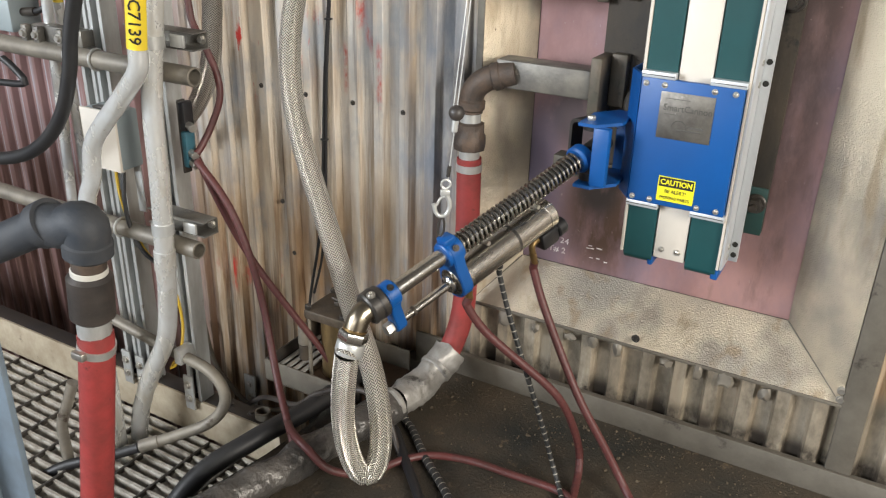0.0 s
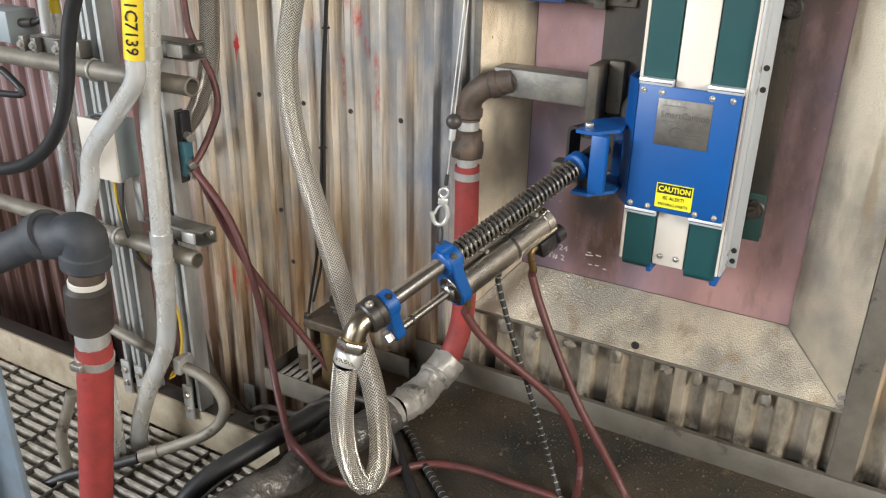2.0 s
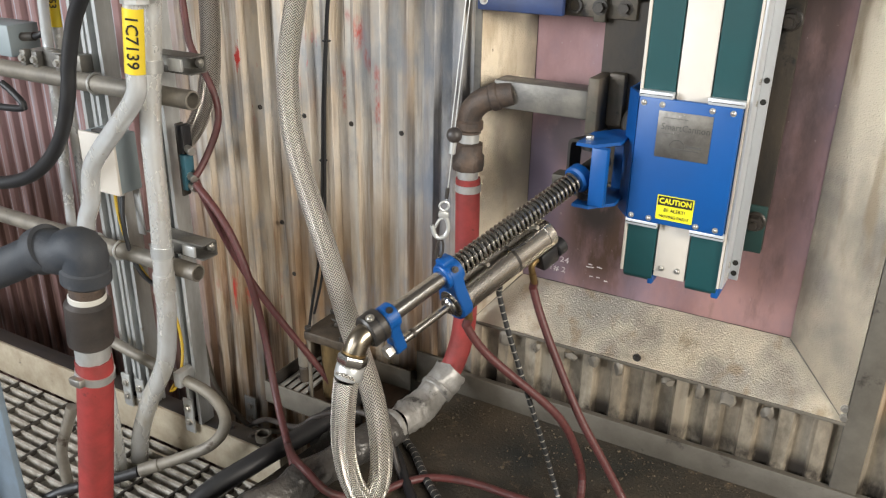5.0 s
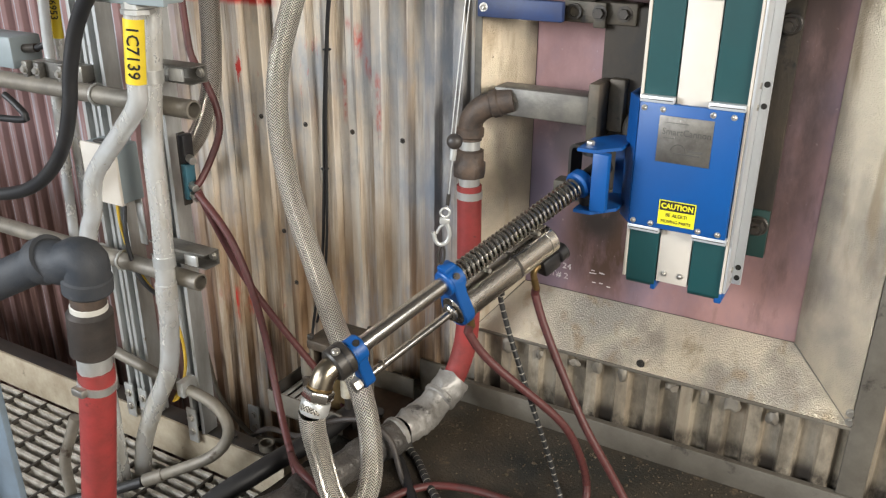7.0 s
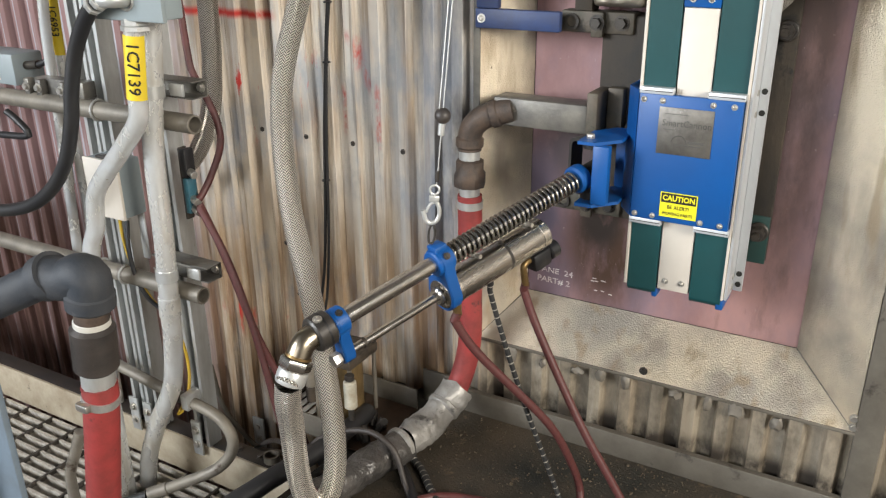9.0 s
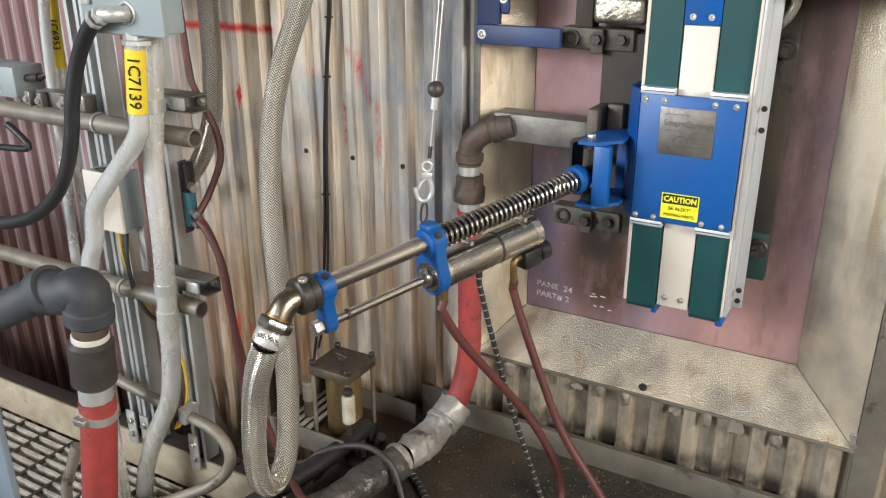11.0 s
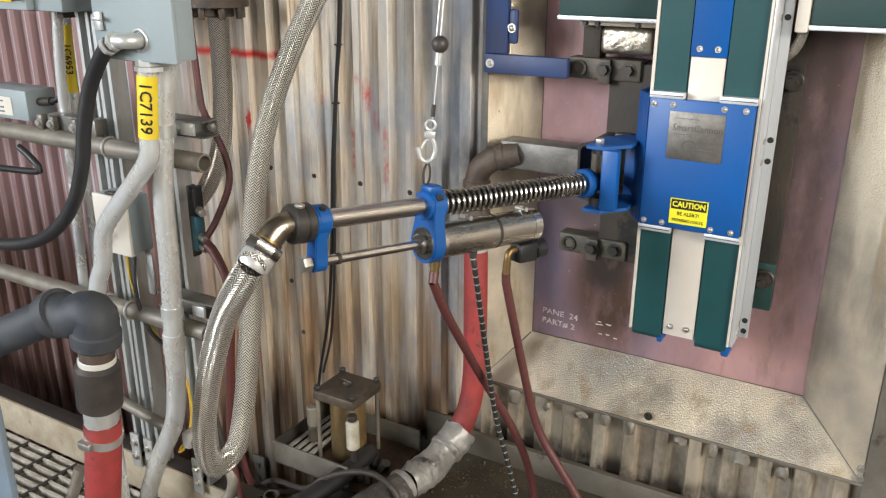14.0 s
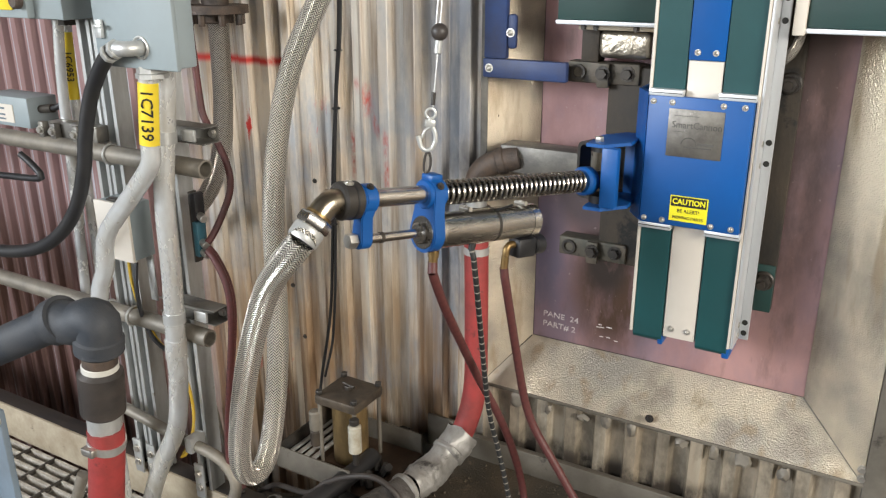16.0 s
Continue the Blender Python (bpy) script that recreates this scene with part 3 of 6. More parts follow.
def hex_bm(a, b, r, bm=None):
    m, h = frame_of(a, b)
    c = 0.06 * r
    return lathe_bm([(0, 0), (r - c, 0), (r, c * 1.5), (r, h - c * 1.5), (r - c, h), (0, h)], m, 6, bm)


def bolt_bm(at, out, r=0.006, h=0.004, hexed=True, washer=True, bm=None):
    """A bolt head with a washer, seated at a point, along out."""
    bm = bm or bmesh.new()
    a = Vector(at)
    o = Vector(out).normalized()
    if washer:
        cyl_bm(a - o * 0.001, a + o * 0.0012, r * 1.45, n=18, bm=bm)
    if hexed:
        hex_bm(a + o * 0.001, a + o * (h + 0.001), r, bm=bm)
    else:
        m, _ = frame_of(a + o * 0.001, a + o)
        lathe_bm([(r, 0), (r * 0.95, h * 0.5), (r * 0.6, h * 0.9), (r * 0.42, h), (r * 0.38, h * 0.5), (0, h * 0.5)], m, 16, bm)
    return bm


def plate_bm(outline, thick, m, holes=()):
    """A plate of an outline (x, y), extruded by thick along m's z."""
    bm = bmesh.new()
    vs = [bm.verts.new(m @ Vector((x, y, 0))) for x, y in outline]
    f = bm.faces.new(vs)
    r = bmesh.ops.extrude_face_region(bm, geom=[f])
    d = (m.to_3x3() @ Vector((0, 0, 1))).normalized() * thick
    bmesh.ops.translate(bm, verts=[v for v in r["geom"] if isinstance(v, bmesh.types.BMVert)], vec=d)
    return bm


def text_part(name, body, size, m, material, parent, label="", depth=0.0004, squash=1.0, font_bold=0.0):
    cu = bpy.data.curves.new(name, "FONT")
    cu.body, cu.size, cu.extrude, cu.align_x, cu.align_y, cu.offset = body, size, depth, "CENTER", "CENTER", font_bold
    cu.resolution_u = 2
    tmp = bpy.data.objects.new(name, cu)
    scene.collection.objects.link(tmp)
    me = bpy.data.meshes.new_from_object(tmp.evaluated_get(bpy.context.evaluated_depsgraph_get()))
    bpy.data.objects.remove(tmp)
    me.transform(m @ Matrix.Diagonal((squash, 1, 1, 1)))
    me.materials.clear()
    me.materials.append(material)
    ob = new(name, me)
    ob.parent = parent
    return tagged(ob, label)


FACE = Matrix.Rotation(radians(90), 4, "X")    # upright, read from the camera's side of the wall

# ---------------- the setting ----------------
PITCH, DEEP = 0.0678, 0.018
PROFILE = ((0.0, 0.10), (0.0016, 0.0), (0.0254, 0.0), (0.0270, 0.10), (0.033, 0.93), (0.0350, 1.0), (0.0598, 1.0), (0.0618, 0.93))


def cladding_bm(x0, x1, z0, z1, rows=1):
    """A corrugated sheet with trapezoid ribs."""
    bm = bmesh.new()
    xs, k = [], math.floor((x0 + 0.012) / PITCH)
    while k * PITCH - 0.012 < x1:
        for dx, dy in PROFILE:
            x = k * PITCH - 0.012 + dx
            if x0 < x < x1:
                xs.append((x, -DEEP / 2 + DEEP * dy))
        k += 1
    xs = [(x0, xs[0][1])] + xs + [(x1, xs[-1][1])]
    zs = [z0 + (z1 - z0) * i / rows for i in range(rows + 1)]
    for back in (0, 0.0015):
        grid = [[bm.verts.new((x, y + back, z)) for x, y in xs] for z in zs]
        for A, B in zip(grid, grid[1:]):
            for i in range(len(xs) - 1):
                bm.faces.new((A[i], A[i + 1], B[i + 1], B[i]))
    return bm


FX0, FX1, FZ0, PLX0, PLX1, PLZ0, PLY, TOP = 0.598, 1.388, 0.203, 0.679, 1.262, 0.302, 0.082, 2.6
wall = tagged(new("wall_boiler"), "weathered corrugated aluminium boiler wall with red paint marks", "wall", kind="structure")
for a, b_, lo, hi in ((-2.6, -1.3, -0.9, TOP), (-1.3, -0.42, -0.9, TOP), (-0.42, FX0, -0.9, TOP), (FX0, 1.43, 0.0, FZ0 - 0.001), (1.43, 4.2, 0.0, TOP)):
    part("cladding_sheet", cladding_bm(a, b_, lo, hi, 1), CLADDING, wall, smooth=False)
part("corner_trim", box_bm(FX0 - 0.014, FX0 + 0.002, -0.014, 0.012, FZ0 - 0.01, TOP, 0.002), TUBE_STEEL, wall)
part("side_trim", box_bm(1.3885, 1.436, -0.0165, 0.012, 0.03, TOP, 0.003), KICK, wall, "dull grey edge trim")

# the sloping surround of the opening
opening = tagged(new("opening_surround"), "embossed aluminium flashing sloping in to the boiler plate", "flashing", kind="structure")


def quad_bm(pts, thick=0.0015, cut=10):
    bm = bmesh.new()
    f = bm.faces.new([bm.verts.new(p) for p in pts])
    n = (Vector(pts[1]) - Vector(pts[0])).cross(Vector(pts[2]) - Vector(pts[1])).normalized()
    r = bmesh.ops.extrude_face_region(bm, geom=[f])
    bmesh.ops.translate(bm, verts=[v for v in r["geom"] if isinstance(v, bmesh.types.BMVert)], vec=n * thick)
    return bm


YO = -0.012
part("flashing_panel", quad_bm([(FX0, YO, FZ0), (FX1, YO, FZ0), (PLX1 + 0.0005, PLY - 0.001, PLZ0 - 0.0005), (PLX0 - 0.0005, PLY - 0.001, PLZ0 - 0.0005)]), STUCCO, opening, smooth=False)
part("flashing_panel", quad_bm([(FX1, YO, FZ0), (FX1, YO, TOP), (PLX1 + 0.0005, PLY - 0.001, TOP), (PLX1 + 0.0005, PLY - 0.001, PLZ0 - 0.0005)]), STUCCO, opening, smooth=False)
part("flashing_panel", quad_bm([(FX0, YO, TOP), (FX0, YO, FZ0), (PLX0 - 0.0005, PLY - 0.001, PLZ0 - 0.0005), (PLX0 - 0.0005, PLY - 0.001, TOP)]), STUCCO, opening, smooth=False)
for a, b_ in (((FX0, FZ0), (PLX0, PLZ0)), ((FX1, FZ0), (PLX1, PLZ0))):
    part("mitre_seam", cyl_bm((a[0], YO - 0.001, a[1]), (b_[0], PLY - 0.004, b_[1]), 0.0014, n=6), KICK, opening)
part("drip_edge", box_bm(FX0 - 0.006, FX1 + 0.004, YO - 0.004, YO + 0.003, FZ0 - 0.006, FZ0 + 0.001, 0.001), KICK, opening)
for x, z in ((0.987, 0.221), (1.384, 0.233), (1.386, 0.214), (0.60, 0.50)):
    part("bolt", bolt_bm((x, YO - 0.001 if z < 0.3 else 0.0, z), (0, -1, 0), 0.006, 0.005), BOLT if x > 1.2 else DARK_STEEL, opening)
part("screw", bolt_bm((0.611, 0.008, 0.815), (0.5, -1, 0), 0.005, 0.003), DARK_STEEL, opening)

plate = tagged(new("boiler_plate"), "red-oxide primed steel boiler plate with scorch marks", "steel plate", kind="structure")
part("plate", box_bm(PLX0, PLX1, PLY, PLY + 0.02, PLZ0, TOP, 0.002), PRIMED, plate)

# mineral-wool scraps squeezed out under the flashing
random.seed(5)
for i in range(9):
    x = 0.68 + i * 0.073 + random.uniform(-0.02, 0.02)
    bm = bmesh.new()
    bmesh.ops.create_icosphere(bm, subdivisions=2, radius=1, matrix=Matrix.LocRotScale((x, YO - 0.002, FZ0 - 0.016 - random.uniform(0, 0.01)), None, (random.uniform(0.008, 0.017), 0.006, random.uniform(0.008, 0.02))))
    for v in bm.verts:
        v.co += noise.noise_vector(v.co * 120) * 0.005
    tagged(part("insulation_scrap", bm, DIRTY_PIPE), "pale scrap of insulation under the flashing edge", "insulation", "insulation scraps")

# screws of the cladding
for i, (x, z) in enumerate(((0.0, 0.62), (0.1356, 0.617), (0.2712, 0.617), (0.4068, 0.615), (0.045, 0.328), (0.075, 0.19), (-0.14, 0.62), (-0.27, 0.62))):
    tagged(part("cladding_screw", bolt_bm((x, -DEEP / 2, z), (0, -1, 0), 0.0042, 0.003), DARK_STEEL), "dark hex screw in the corrugated wall", "screw", "wall screws")

# floors
EDGE = [(0.30, 0.05), (0.40, -0.35), (0.385, -0.50), (0.35, -0.68), (0.30, -0.95), (0.2, -1.4), (0.0, -2.2), (-0.6, -7.0)]


def floor_bm():
    """The concrete slab, with an edge that follows the lagged pipe."""
    bm = bmesh.new()
    n, rows = 60, []
    for i, (xe, y) in enumerate(EDGE):
        rows.append([bm.verts.new((xe + (6.0 - xe) * (k / n) ** 1.5, y, 0)) for k in range(n + 1)])
    for A, B in zip(rows, rows[1:]):
        for k in range(n):
            bm.faces.new((A[k], A[k + 1], B[k + 1], B[k]))
    r = bmesh.ops.extrude_face_region(bm, geom=bm.faces[:])
    bmesh.ops.translate(bm, verts=[v for v in r["geom"] if isinstance(v, bmesh.types.BMVert)], vec=(0, 0, -0.25))
    return bm


tagged(part("floor", floor_bm(), CONCRETE, smooth=False), "oil-stained dark concrete floor with grit", "floor", kind="structure")
tagged(part("ground", box_bm(-4, 6, -7, 0.3, -1.3, -1.2), PIT), "lower level under the grating, with its shade put into the colour", "floor", kind="structure")

kick = tagged(new("kick_plate"), "scuffed grey steel kick plate along the wall foot", "kick plate", kind="structure")
part("upright_plate", box_bm(0.56, 4.2, -0.026, -0.019, 0.0, 0.058, 0.002), KICK, kick)
part("top_edge", box_bm(0.56, 4.2, -0.0185, -0.008, 0.050, 0.056, 0.001), KICK, kick)
part("corner_plate", box_bm(0.46, 0.555, -0.03, -0.022, 0.0, 0.085, 0.002), KICK, kick)

# hall round the camera
hall = [("wall_left_low", (-2.75, -2.6, -7, 0.3, -1.2, 1.0)), ("wall_left_high", (-2.75, -2.6, -7, 0.3, 3.2, 5)),
        ("wall_left_pier", (-2.75, -2.6, -3.3, 0.3, 1.0, 3.2)), ("wall_left_pier_far", (-2.75, -2.6, -7, -5.9, 1.0, 3.2)), ("wall_back_low", (-2.6, 6, -7.15, -7.0, -1.2, 1.0)), ("wall_back_high", (-2.6, 6, -7.15, -7.0, 3.8, 5)),
        ("wall_back_pier", (-2.6, -2.3, -7.15, -7.0, 1.0, 3.8)), ("wall_back_pier_far", (3.0, 6, -7.15, -7.0, 1.0, 3.8)),
        ("wall_right_low", (6.0, 6.15, -7, 0.3, -1.2, 1.4)), ("wall_right_high", (6.0, 6.15, -7, 0.3, 4.4, 5)),
        ("wall_right_pier", (6.0, 6.15, -1.0, 0.3, 1.4, 4.4)), ("wall_right_pier_far", (6.0, 6.15, -7, -4.2, 1.4, 4.4)),
        ("ceiling", (-2.75, 6.15, -7.15, 0.3, 5.0, 5.15)), ("wall_upper", (-2.6, 6.0, 0.12, 0.3, -1.2, 5.0))]
for nm, (a, b_, c, d, e, f) in hall:
    tagged(part(nm, box_bm(a, b_, c, d, e, f), HALL), "plain dull hall panel", "ceiling" if nm == "ceiling" else "wall", kind="structure")

# ---------------- grating, beam ----------------
GZ = -0.2
grating = tagged(new("floor_grating"), "galvanised serrated steel floor grating", "grating", kind="structure")


def bar_bm(length):
    return box_bm(0, length, -0.0036, 0.0036, -0.03, 0, 0.0)


me_bar = bar_bm(1.9)
first = part("bearing_bar", me_bar, GRATING, grating, smooth=False)
first.location = (-1.35, -0.352, GZ)
for i in range(1, 30):
    ob = new("bearing_bar", first.data)
    ob.parent = grating
    y = -0.352 - i * 0.0285
    ob.location = (-1.35 - 0.02 * (i % 2), y, GZ)
rod = part("cross_rod", box_bm(-0.0035, 0.0035, -1.2, -0.35, -0.010, 0.0025, 0.001), CROSS, grating)
rod.location = (-1.2, 0, GZ)
for i in range(1, 16):
    ob = new("cross_rod", rod.data)
    ob.parent = grating
    ob.location = (-1.2 + i * 0.105, 0, GZ)

beam = tagged(new("edge_beam"), "grimy cream-painted steel channel along the grating edge", "steel beam", kind="structure")
part("web", box_bm(-2.6, 0.276, -0.336, -0.328, -0.205, -0.100, 0.002), BEAM, beam)
part("top_flange", box_bm(-2.6, 0.276, -0.327, -0.282, -0.108, -0.100, 0.002), DARK_STEEL, beam)
part("end_plate", box_bm(0.268, 0.276, -0.327, -0.284, -0.205, -0.109, 0.001), BEAM, beam)
for x in (-0.14, 0.10, 0.165):
    part("bolt", bolt_bm((x, -0.305, -0.1), (0, 0, 1), 0.007, 0.005), DARK_STEEL, beam)
mm = Matrix.Translation((0.20, -0.303, -0.099))
part("pipe_stub", lathe_bm([(0.019, 0), (0.019, 0.018), (0.015, 0.018), (0.014, 0.0), (0, 0.0)], mm, 24), DIRTY_PIPE, beam)


# ---------------- strut posts and pipes ----------------
def strut_post(x, y, z0, z1, w=0.041):
    """A slotted channel post with a foot plate."""
    p = thing("strut_post", "galvanised slotted channel post bolted to the edge beam", "strut post", "strut posts")
    y0, y1, t, h = y - 0.0205, y + 0.0205, 0.0026, w / 2
    half = [(h - 0.010, y0 + 0.007), (h - 0.010, y0), (h, y0), (h, y1)]
    inner = [(h - t, y1 - t), (h - t, y0 + t), (h - 0.010 + t, y0 + t), (h - 0.010 + t, y0 + 0.007)]
    out = half + [(-a, b_) for a, b_ in half[::-1]] + [(-a, b_) for a, b_ in inner[::-1]] + inner
    part("channel", plate_bm([(x + a, b_) for a, b_ in out], z1 - z0, Matrix.Translation((0, 0, z0))), GALV, p, smooth=False)
    part("foot_bracket", box_bm(x - 0.019, x + 0.011, y - 0.036, y - 0.030, z0 - 0.02, z0 + 0.075, 0.002), GALV, p)
    for dz in (0.012, 0.05):
        part("bolt", bolt_bm((x - 0.004, y - 0.036, z0 + dz), (0, -1, 0), 0.008, 0.006), BOLT, p)
    return p


strut_post(-0.155, -0.315, -0.099, 1.6)
strut_post(-0.206, -0.313, -0.099, 1.6)
strut_post(0.012, -0.315, -0.099, 1.6)


def support_pipe(z, x0, x1, label):
    p = thing("support_pipe", label, "pipe", "support pipes")
    part("tube", pipe_open_bm((x0, -0.38, z), (x1, -0.38, z), 0.0192), DIRTY_PIPE, p)
    for x in (-0.19, -0.11, 0.035):
        mt = Matrix.Translation((x, -0.38, z)) @ Matrix.Rotation(radians(90), 4, "Y")
        part("u_bolt", torus_bm(mt, 0.0215, 0.003, 28, 6), GALV, p)
    return p


support_pipe(0.729, -1.6, 0.166, "dusty grey horizontal steel pipe clamped to the posts")
support_pipe(0.352, -1.6, 0.128, "dusty brown horizontal steel pipe clamped to the posts")

# short slotted channel arms that carry the conduits
for z, xe in ((0.796, 0.176), (0.406, 0.155)):
    arm = thing("channel_arm", "short slotted channel arm holding the conduit clamps", "channel arm", "channel arms")
    prof = [(-0.346, z + 0.017), (-0.387, z + 0.017), (-0.387, z + 0.0145), (-0.3485, z + 0.0145), (-0.3485, z - 0.0145), (-0.387, z - 0.0145), (-0.387, z - 0.017), (-0.346, z - 0.017)]
    part("channel", plate_bm(prof, xe + 0.01, Matrix.Translation((-0.01, 0, 0)) @ Matrix(((0, 0, 1, 0), (1, 0, 0, 0), (0, 1, 0, 0), (0, 0, 0, 1)))), TUBE_STEEL, arm, smooth=False)
    part("clamp_strap", cyl_bm((0.1055 if z > 0.6 else 0.071, -0.42, z - 0.012), (0.1065 if z > 0.6 else 0.0715, -0.42, z + 0.012), 0.0235, n=28), GALV, arm)
    part("clamp_ear", box_bm(xe - 0.054, xe - 0.018, -0.394, -0.3875, z - 0.012, z + 0.012, 0.002), GALV, arm)
    part("bolt", bolt_bm((xe - 0.014, -0.3488, z), (0, -1, 0), 0.007, 0.006), BOLT, arm)

arm2 = thing("channel_arm", "short slotted channel arm with clamps on the far post", "channel arm", "channel arms")
part("channel", box_bm(-0.32, -0.16, -0.372, -0.34, 0.745, 0.78, 0.002), TUBE_STEEL, arm2)
for x in (-0.325, -0.285, -0.21):
    part("clamp_ear", box_bm(x - 0.009, x + 0.009, -0.390, -0.373, 0.744, 0.780, 0.003), TUBE_STEEL, arm2)
    part("bolt", bolt_bm((x, -0.390, 0.762), (0, -1, 0), 0.007, 0.006), BOLT, arm2)


def conduit(points, r, label, mat_=CONDUIT, couplings=()):
    p = thing("conduit", label, "conduit", "conduits")
    part("tube", tube_bm(points, r, 24, 0.012), mat_, p)
    line = spline(points, 0.004)
    for u in couplings:
        i = int(u * (len(line) - 2))
        a, b_ = line[i], line[min(i + 12, len(line) - 1)]
        d = (b_ - a).normalized()
        m, _ = frame_of(a, a + d)
        part("coupling", lathe_bm([(r, -0.002), (r + 0.0022, 0), (r + 0.0022, 0.045), (r, 0.047)], m, 28), mat_, p)
    return p


conduit([(0.141, -0.468, 0.942), (0.127, -0.468, 0.849), (0.120, -0.468, 0.790), (0.112, -0.468, 0.750), (0.061, -0.468, 0.694), (-0.014, -0.468, 0.621), (-0.051, -0.468, 0.573), (-0.068, -0.468, 0.503), (-0.095, -0.468, 0.447), (-0.118, -0.468, 0.33), (-0.122, -0.468, 0.1), (-0.125, -0.468, -0.5)], 0.0185, "galvanised conduit bent below the grey enclosure")
conduit([(0.140, -0.42, 1.00), (0.127, -0.420, 0.926), (0.113, -0.420, 0.836), (0.085, -0.420, 0.670), (0.078, -0.420, 0.494), (0.063, -0.420, 0.307), (0.060, -0.420, 0.253), (0.036, -0.420, 0.129), (-0.027, -0.420, 0.016), (-0.066, -0.420, -0.062), (-0.095, -0.42, -0.14), (-0.11, -0.42, -0.25), (-0.11, -0.42, -0.6)], 0.0208, "galvanised conduit bending down through the grating", couplings=(0.40,))
conduit([(-0.30, -0.30, 1.2), (-0.305, -0.300, 1.014), (-0.306, -0.300, 0.972), (-0.311, -0.300, 0.898), (-0.314, -0.300, 0.816), (-0.315, -0.300, 0.731), (-0.318, -0.30, 0.45), (-0.33, -0.30, 0.1), (-0.33, -0.30, -0.5)], 0.0115, "slim galvanised conduit with a yellow tag")
conduit([(-0.28, -0.33, 1.2), (-0.291, -0.330, 0.998), (-0.297, -0.330, 0.951), (-0.307, -0.330, 0.877), (-0.313, -0.330, 0.801), (-0.317, -0.330, 0.723), (-0.321, -0.330, 0.643), (-0.335, -0.33, 0.45), (-0.35, -0.33, 0.2), (-0.36, -0.33, -0.4)], 0.0118, "thin steel conduit behind the black hose", couplings=(0.40,))
low = conduit([(-0.30, -0.372, 0.095), (-0.185, -0.376, 0.085), (-0.052, -0.38, 0.069), (0.03, -0.38, 0.06), (0.118, -0.38, 0.046), (0.160, -0.382, 0.008), (0.160, -0.39, -0.036), (0.126, -0.41, -0.08),
               (0.06, -0.45, -0.115), (-0.015, -0.50, -0.145)], 0.0135, "thin galvanised conduit bent round to a black hose", DIRTY_PIPE, couplings=(0.94,))
part("clamp_strap", box_bm(0.028, 0.05, -0.40, -0.355, 0.045, 0.085, 0.004), GALV, low)
tagged(part("rubber_hose", tube_bm([(-0.012, -0.50, -0.145), (-0.08, -0.545, -0.17), (-0.17, -0.60, -0.20), (-0.25, -0.65, -0.26)], 0.0125, 16), RUBBER), "short black rubber hose off the thin conduit", "hose")
tagged(part("bent_tube", tube_bm([(-0.14, -0.55, 0.02), (-0.155, -0.56, -0.03), (-0.18, -0.57, -0.10), (-0.175, -0.575, -0.17), (-0.172, -0.575, -0.4)], 0.013, 16), DIRTY_PIPE), "dusty bent tube going down through the grating", "tube")
tagged(part("conduit_riser", tube_bm([(-0.10, -0.50, 0.12), (-0.105, -0.50, -0.1), (-0.11, -0.50, -0.5)], 0.016, 16), CONDUIT), "pale riser tube beside the red hose", "tube")


def tag_label(body, centre, radius, half, height, lean, name_label, size=0.031):
    """A yellow tag wrapped on a conduit, read top to bottom."""
    t = thing("conduit_tag", name_label, "label", "conduit tags")
    bm = bmesh.new()
    n = 14
    cx, cy, cz = centre
    face = math.atan2(-1.1, 0.75)
    for i in range(n):
        a0, a1 = [face + half * (2 * (i + k) / n - 1) for k in (0, 1)]
        bm.faces.new([bm.verts.new((cx + radius * math.cos(a), cy + radius * math.sin(a), cz + s * height / 2)) for a, s in ((a0, -1), (a1, -1), (a1, 1), (a0, 1))])
    bmesh.ops.remove_doubles(bm, verts=bm.verts[:], dist=1e-5)
    part("tag", bm, YELLOW, t)
    m = Matrix.Translation((cx + (radius + 0.0006) * math.cos(face), cy + (radius + 0.0006) * math.sin(face), cz)) @ Matrix.Rotation(face + radians(90), 4, "Z") @ FACE @ Matrix.Rotation(radians(-90), 4, "Z")
    text_part("lettering", body, size, m, BLACK_INK, t, squash=0.98, font_bold=0.0003)
    tilt = Matrix.Translation(centre) @ Matrix.Rotation(radians(lean), 4, "Y") @ Matrix.Translation(-Vector(centre))
    for ob in t.children:
        ob.data.transform(tilt)
    return t


tag_label("1C7139", (0.1280, -0.468, 0.8510), 0.0197, 1.3, 0.118, 7.5, "yellow tag with black lettering on the conduit")
tag_label("1C6953", (-0.3100, -0.30, 0.8940), 0.0127, 1.3, 0.150, 3.0, "faded yellow tag with black lettering", 0.022)

# ---------------- enclosures ----------------
cab = thing("enclosure", "grey steel electrical enclosure with a latch and conduit entries", "electrical box")
part("body", box_bm(0.036, 0.231, -0.475, -0.435, 0.938, 1.35, 0.004), GREY_BOX, cab)
part("door", box_bm(0.030, 0.236, -0.488, -0.4765, 0.934, 1.352, 0.004), GREY_BOX, cab)
lat = part("latch", box_bm(0.044, 0.060, -0.497, -0.489, 0.985, 1.018, 0.002), GALV, cab)
part("latch_hook", box_bm(0.05, 0.07, -0.505, -0.4975, 1.003, 1.010, 0.002), GALV, lat)
part("conduit_hub", lathe_bm([(0, 0), (0.030, 0), (0.030, 0.008), (0.0275, 0.010), (0.0275, 0.022), (0, 0.022)], Matrix.Translation((0.141, -0.462, 0.916)), 8), GALV, cab)
part("gasket_ring", torus_bm(Matrix.Translation((0.150, -0.489, 0.972)) @ FACE, 0.0185, 0.0026, 30, 8), GALV, cab)
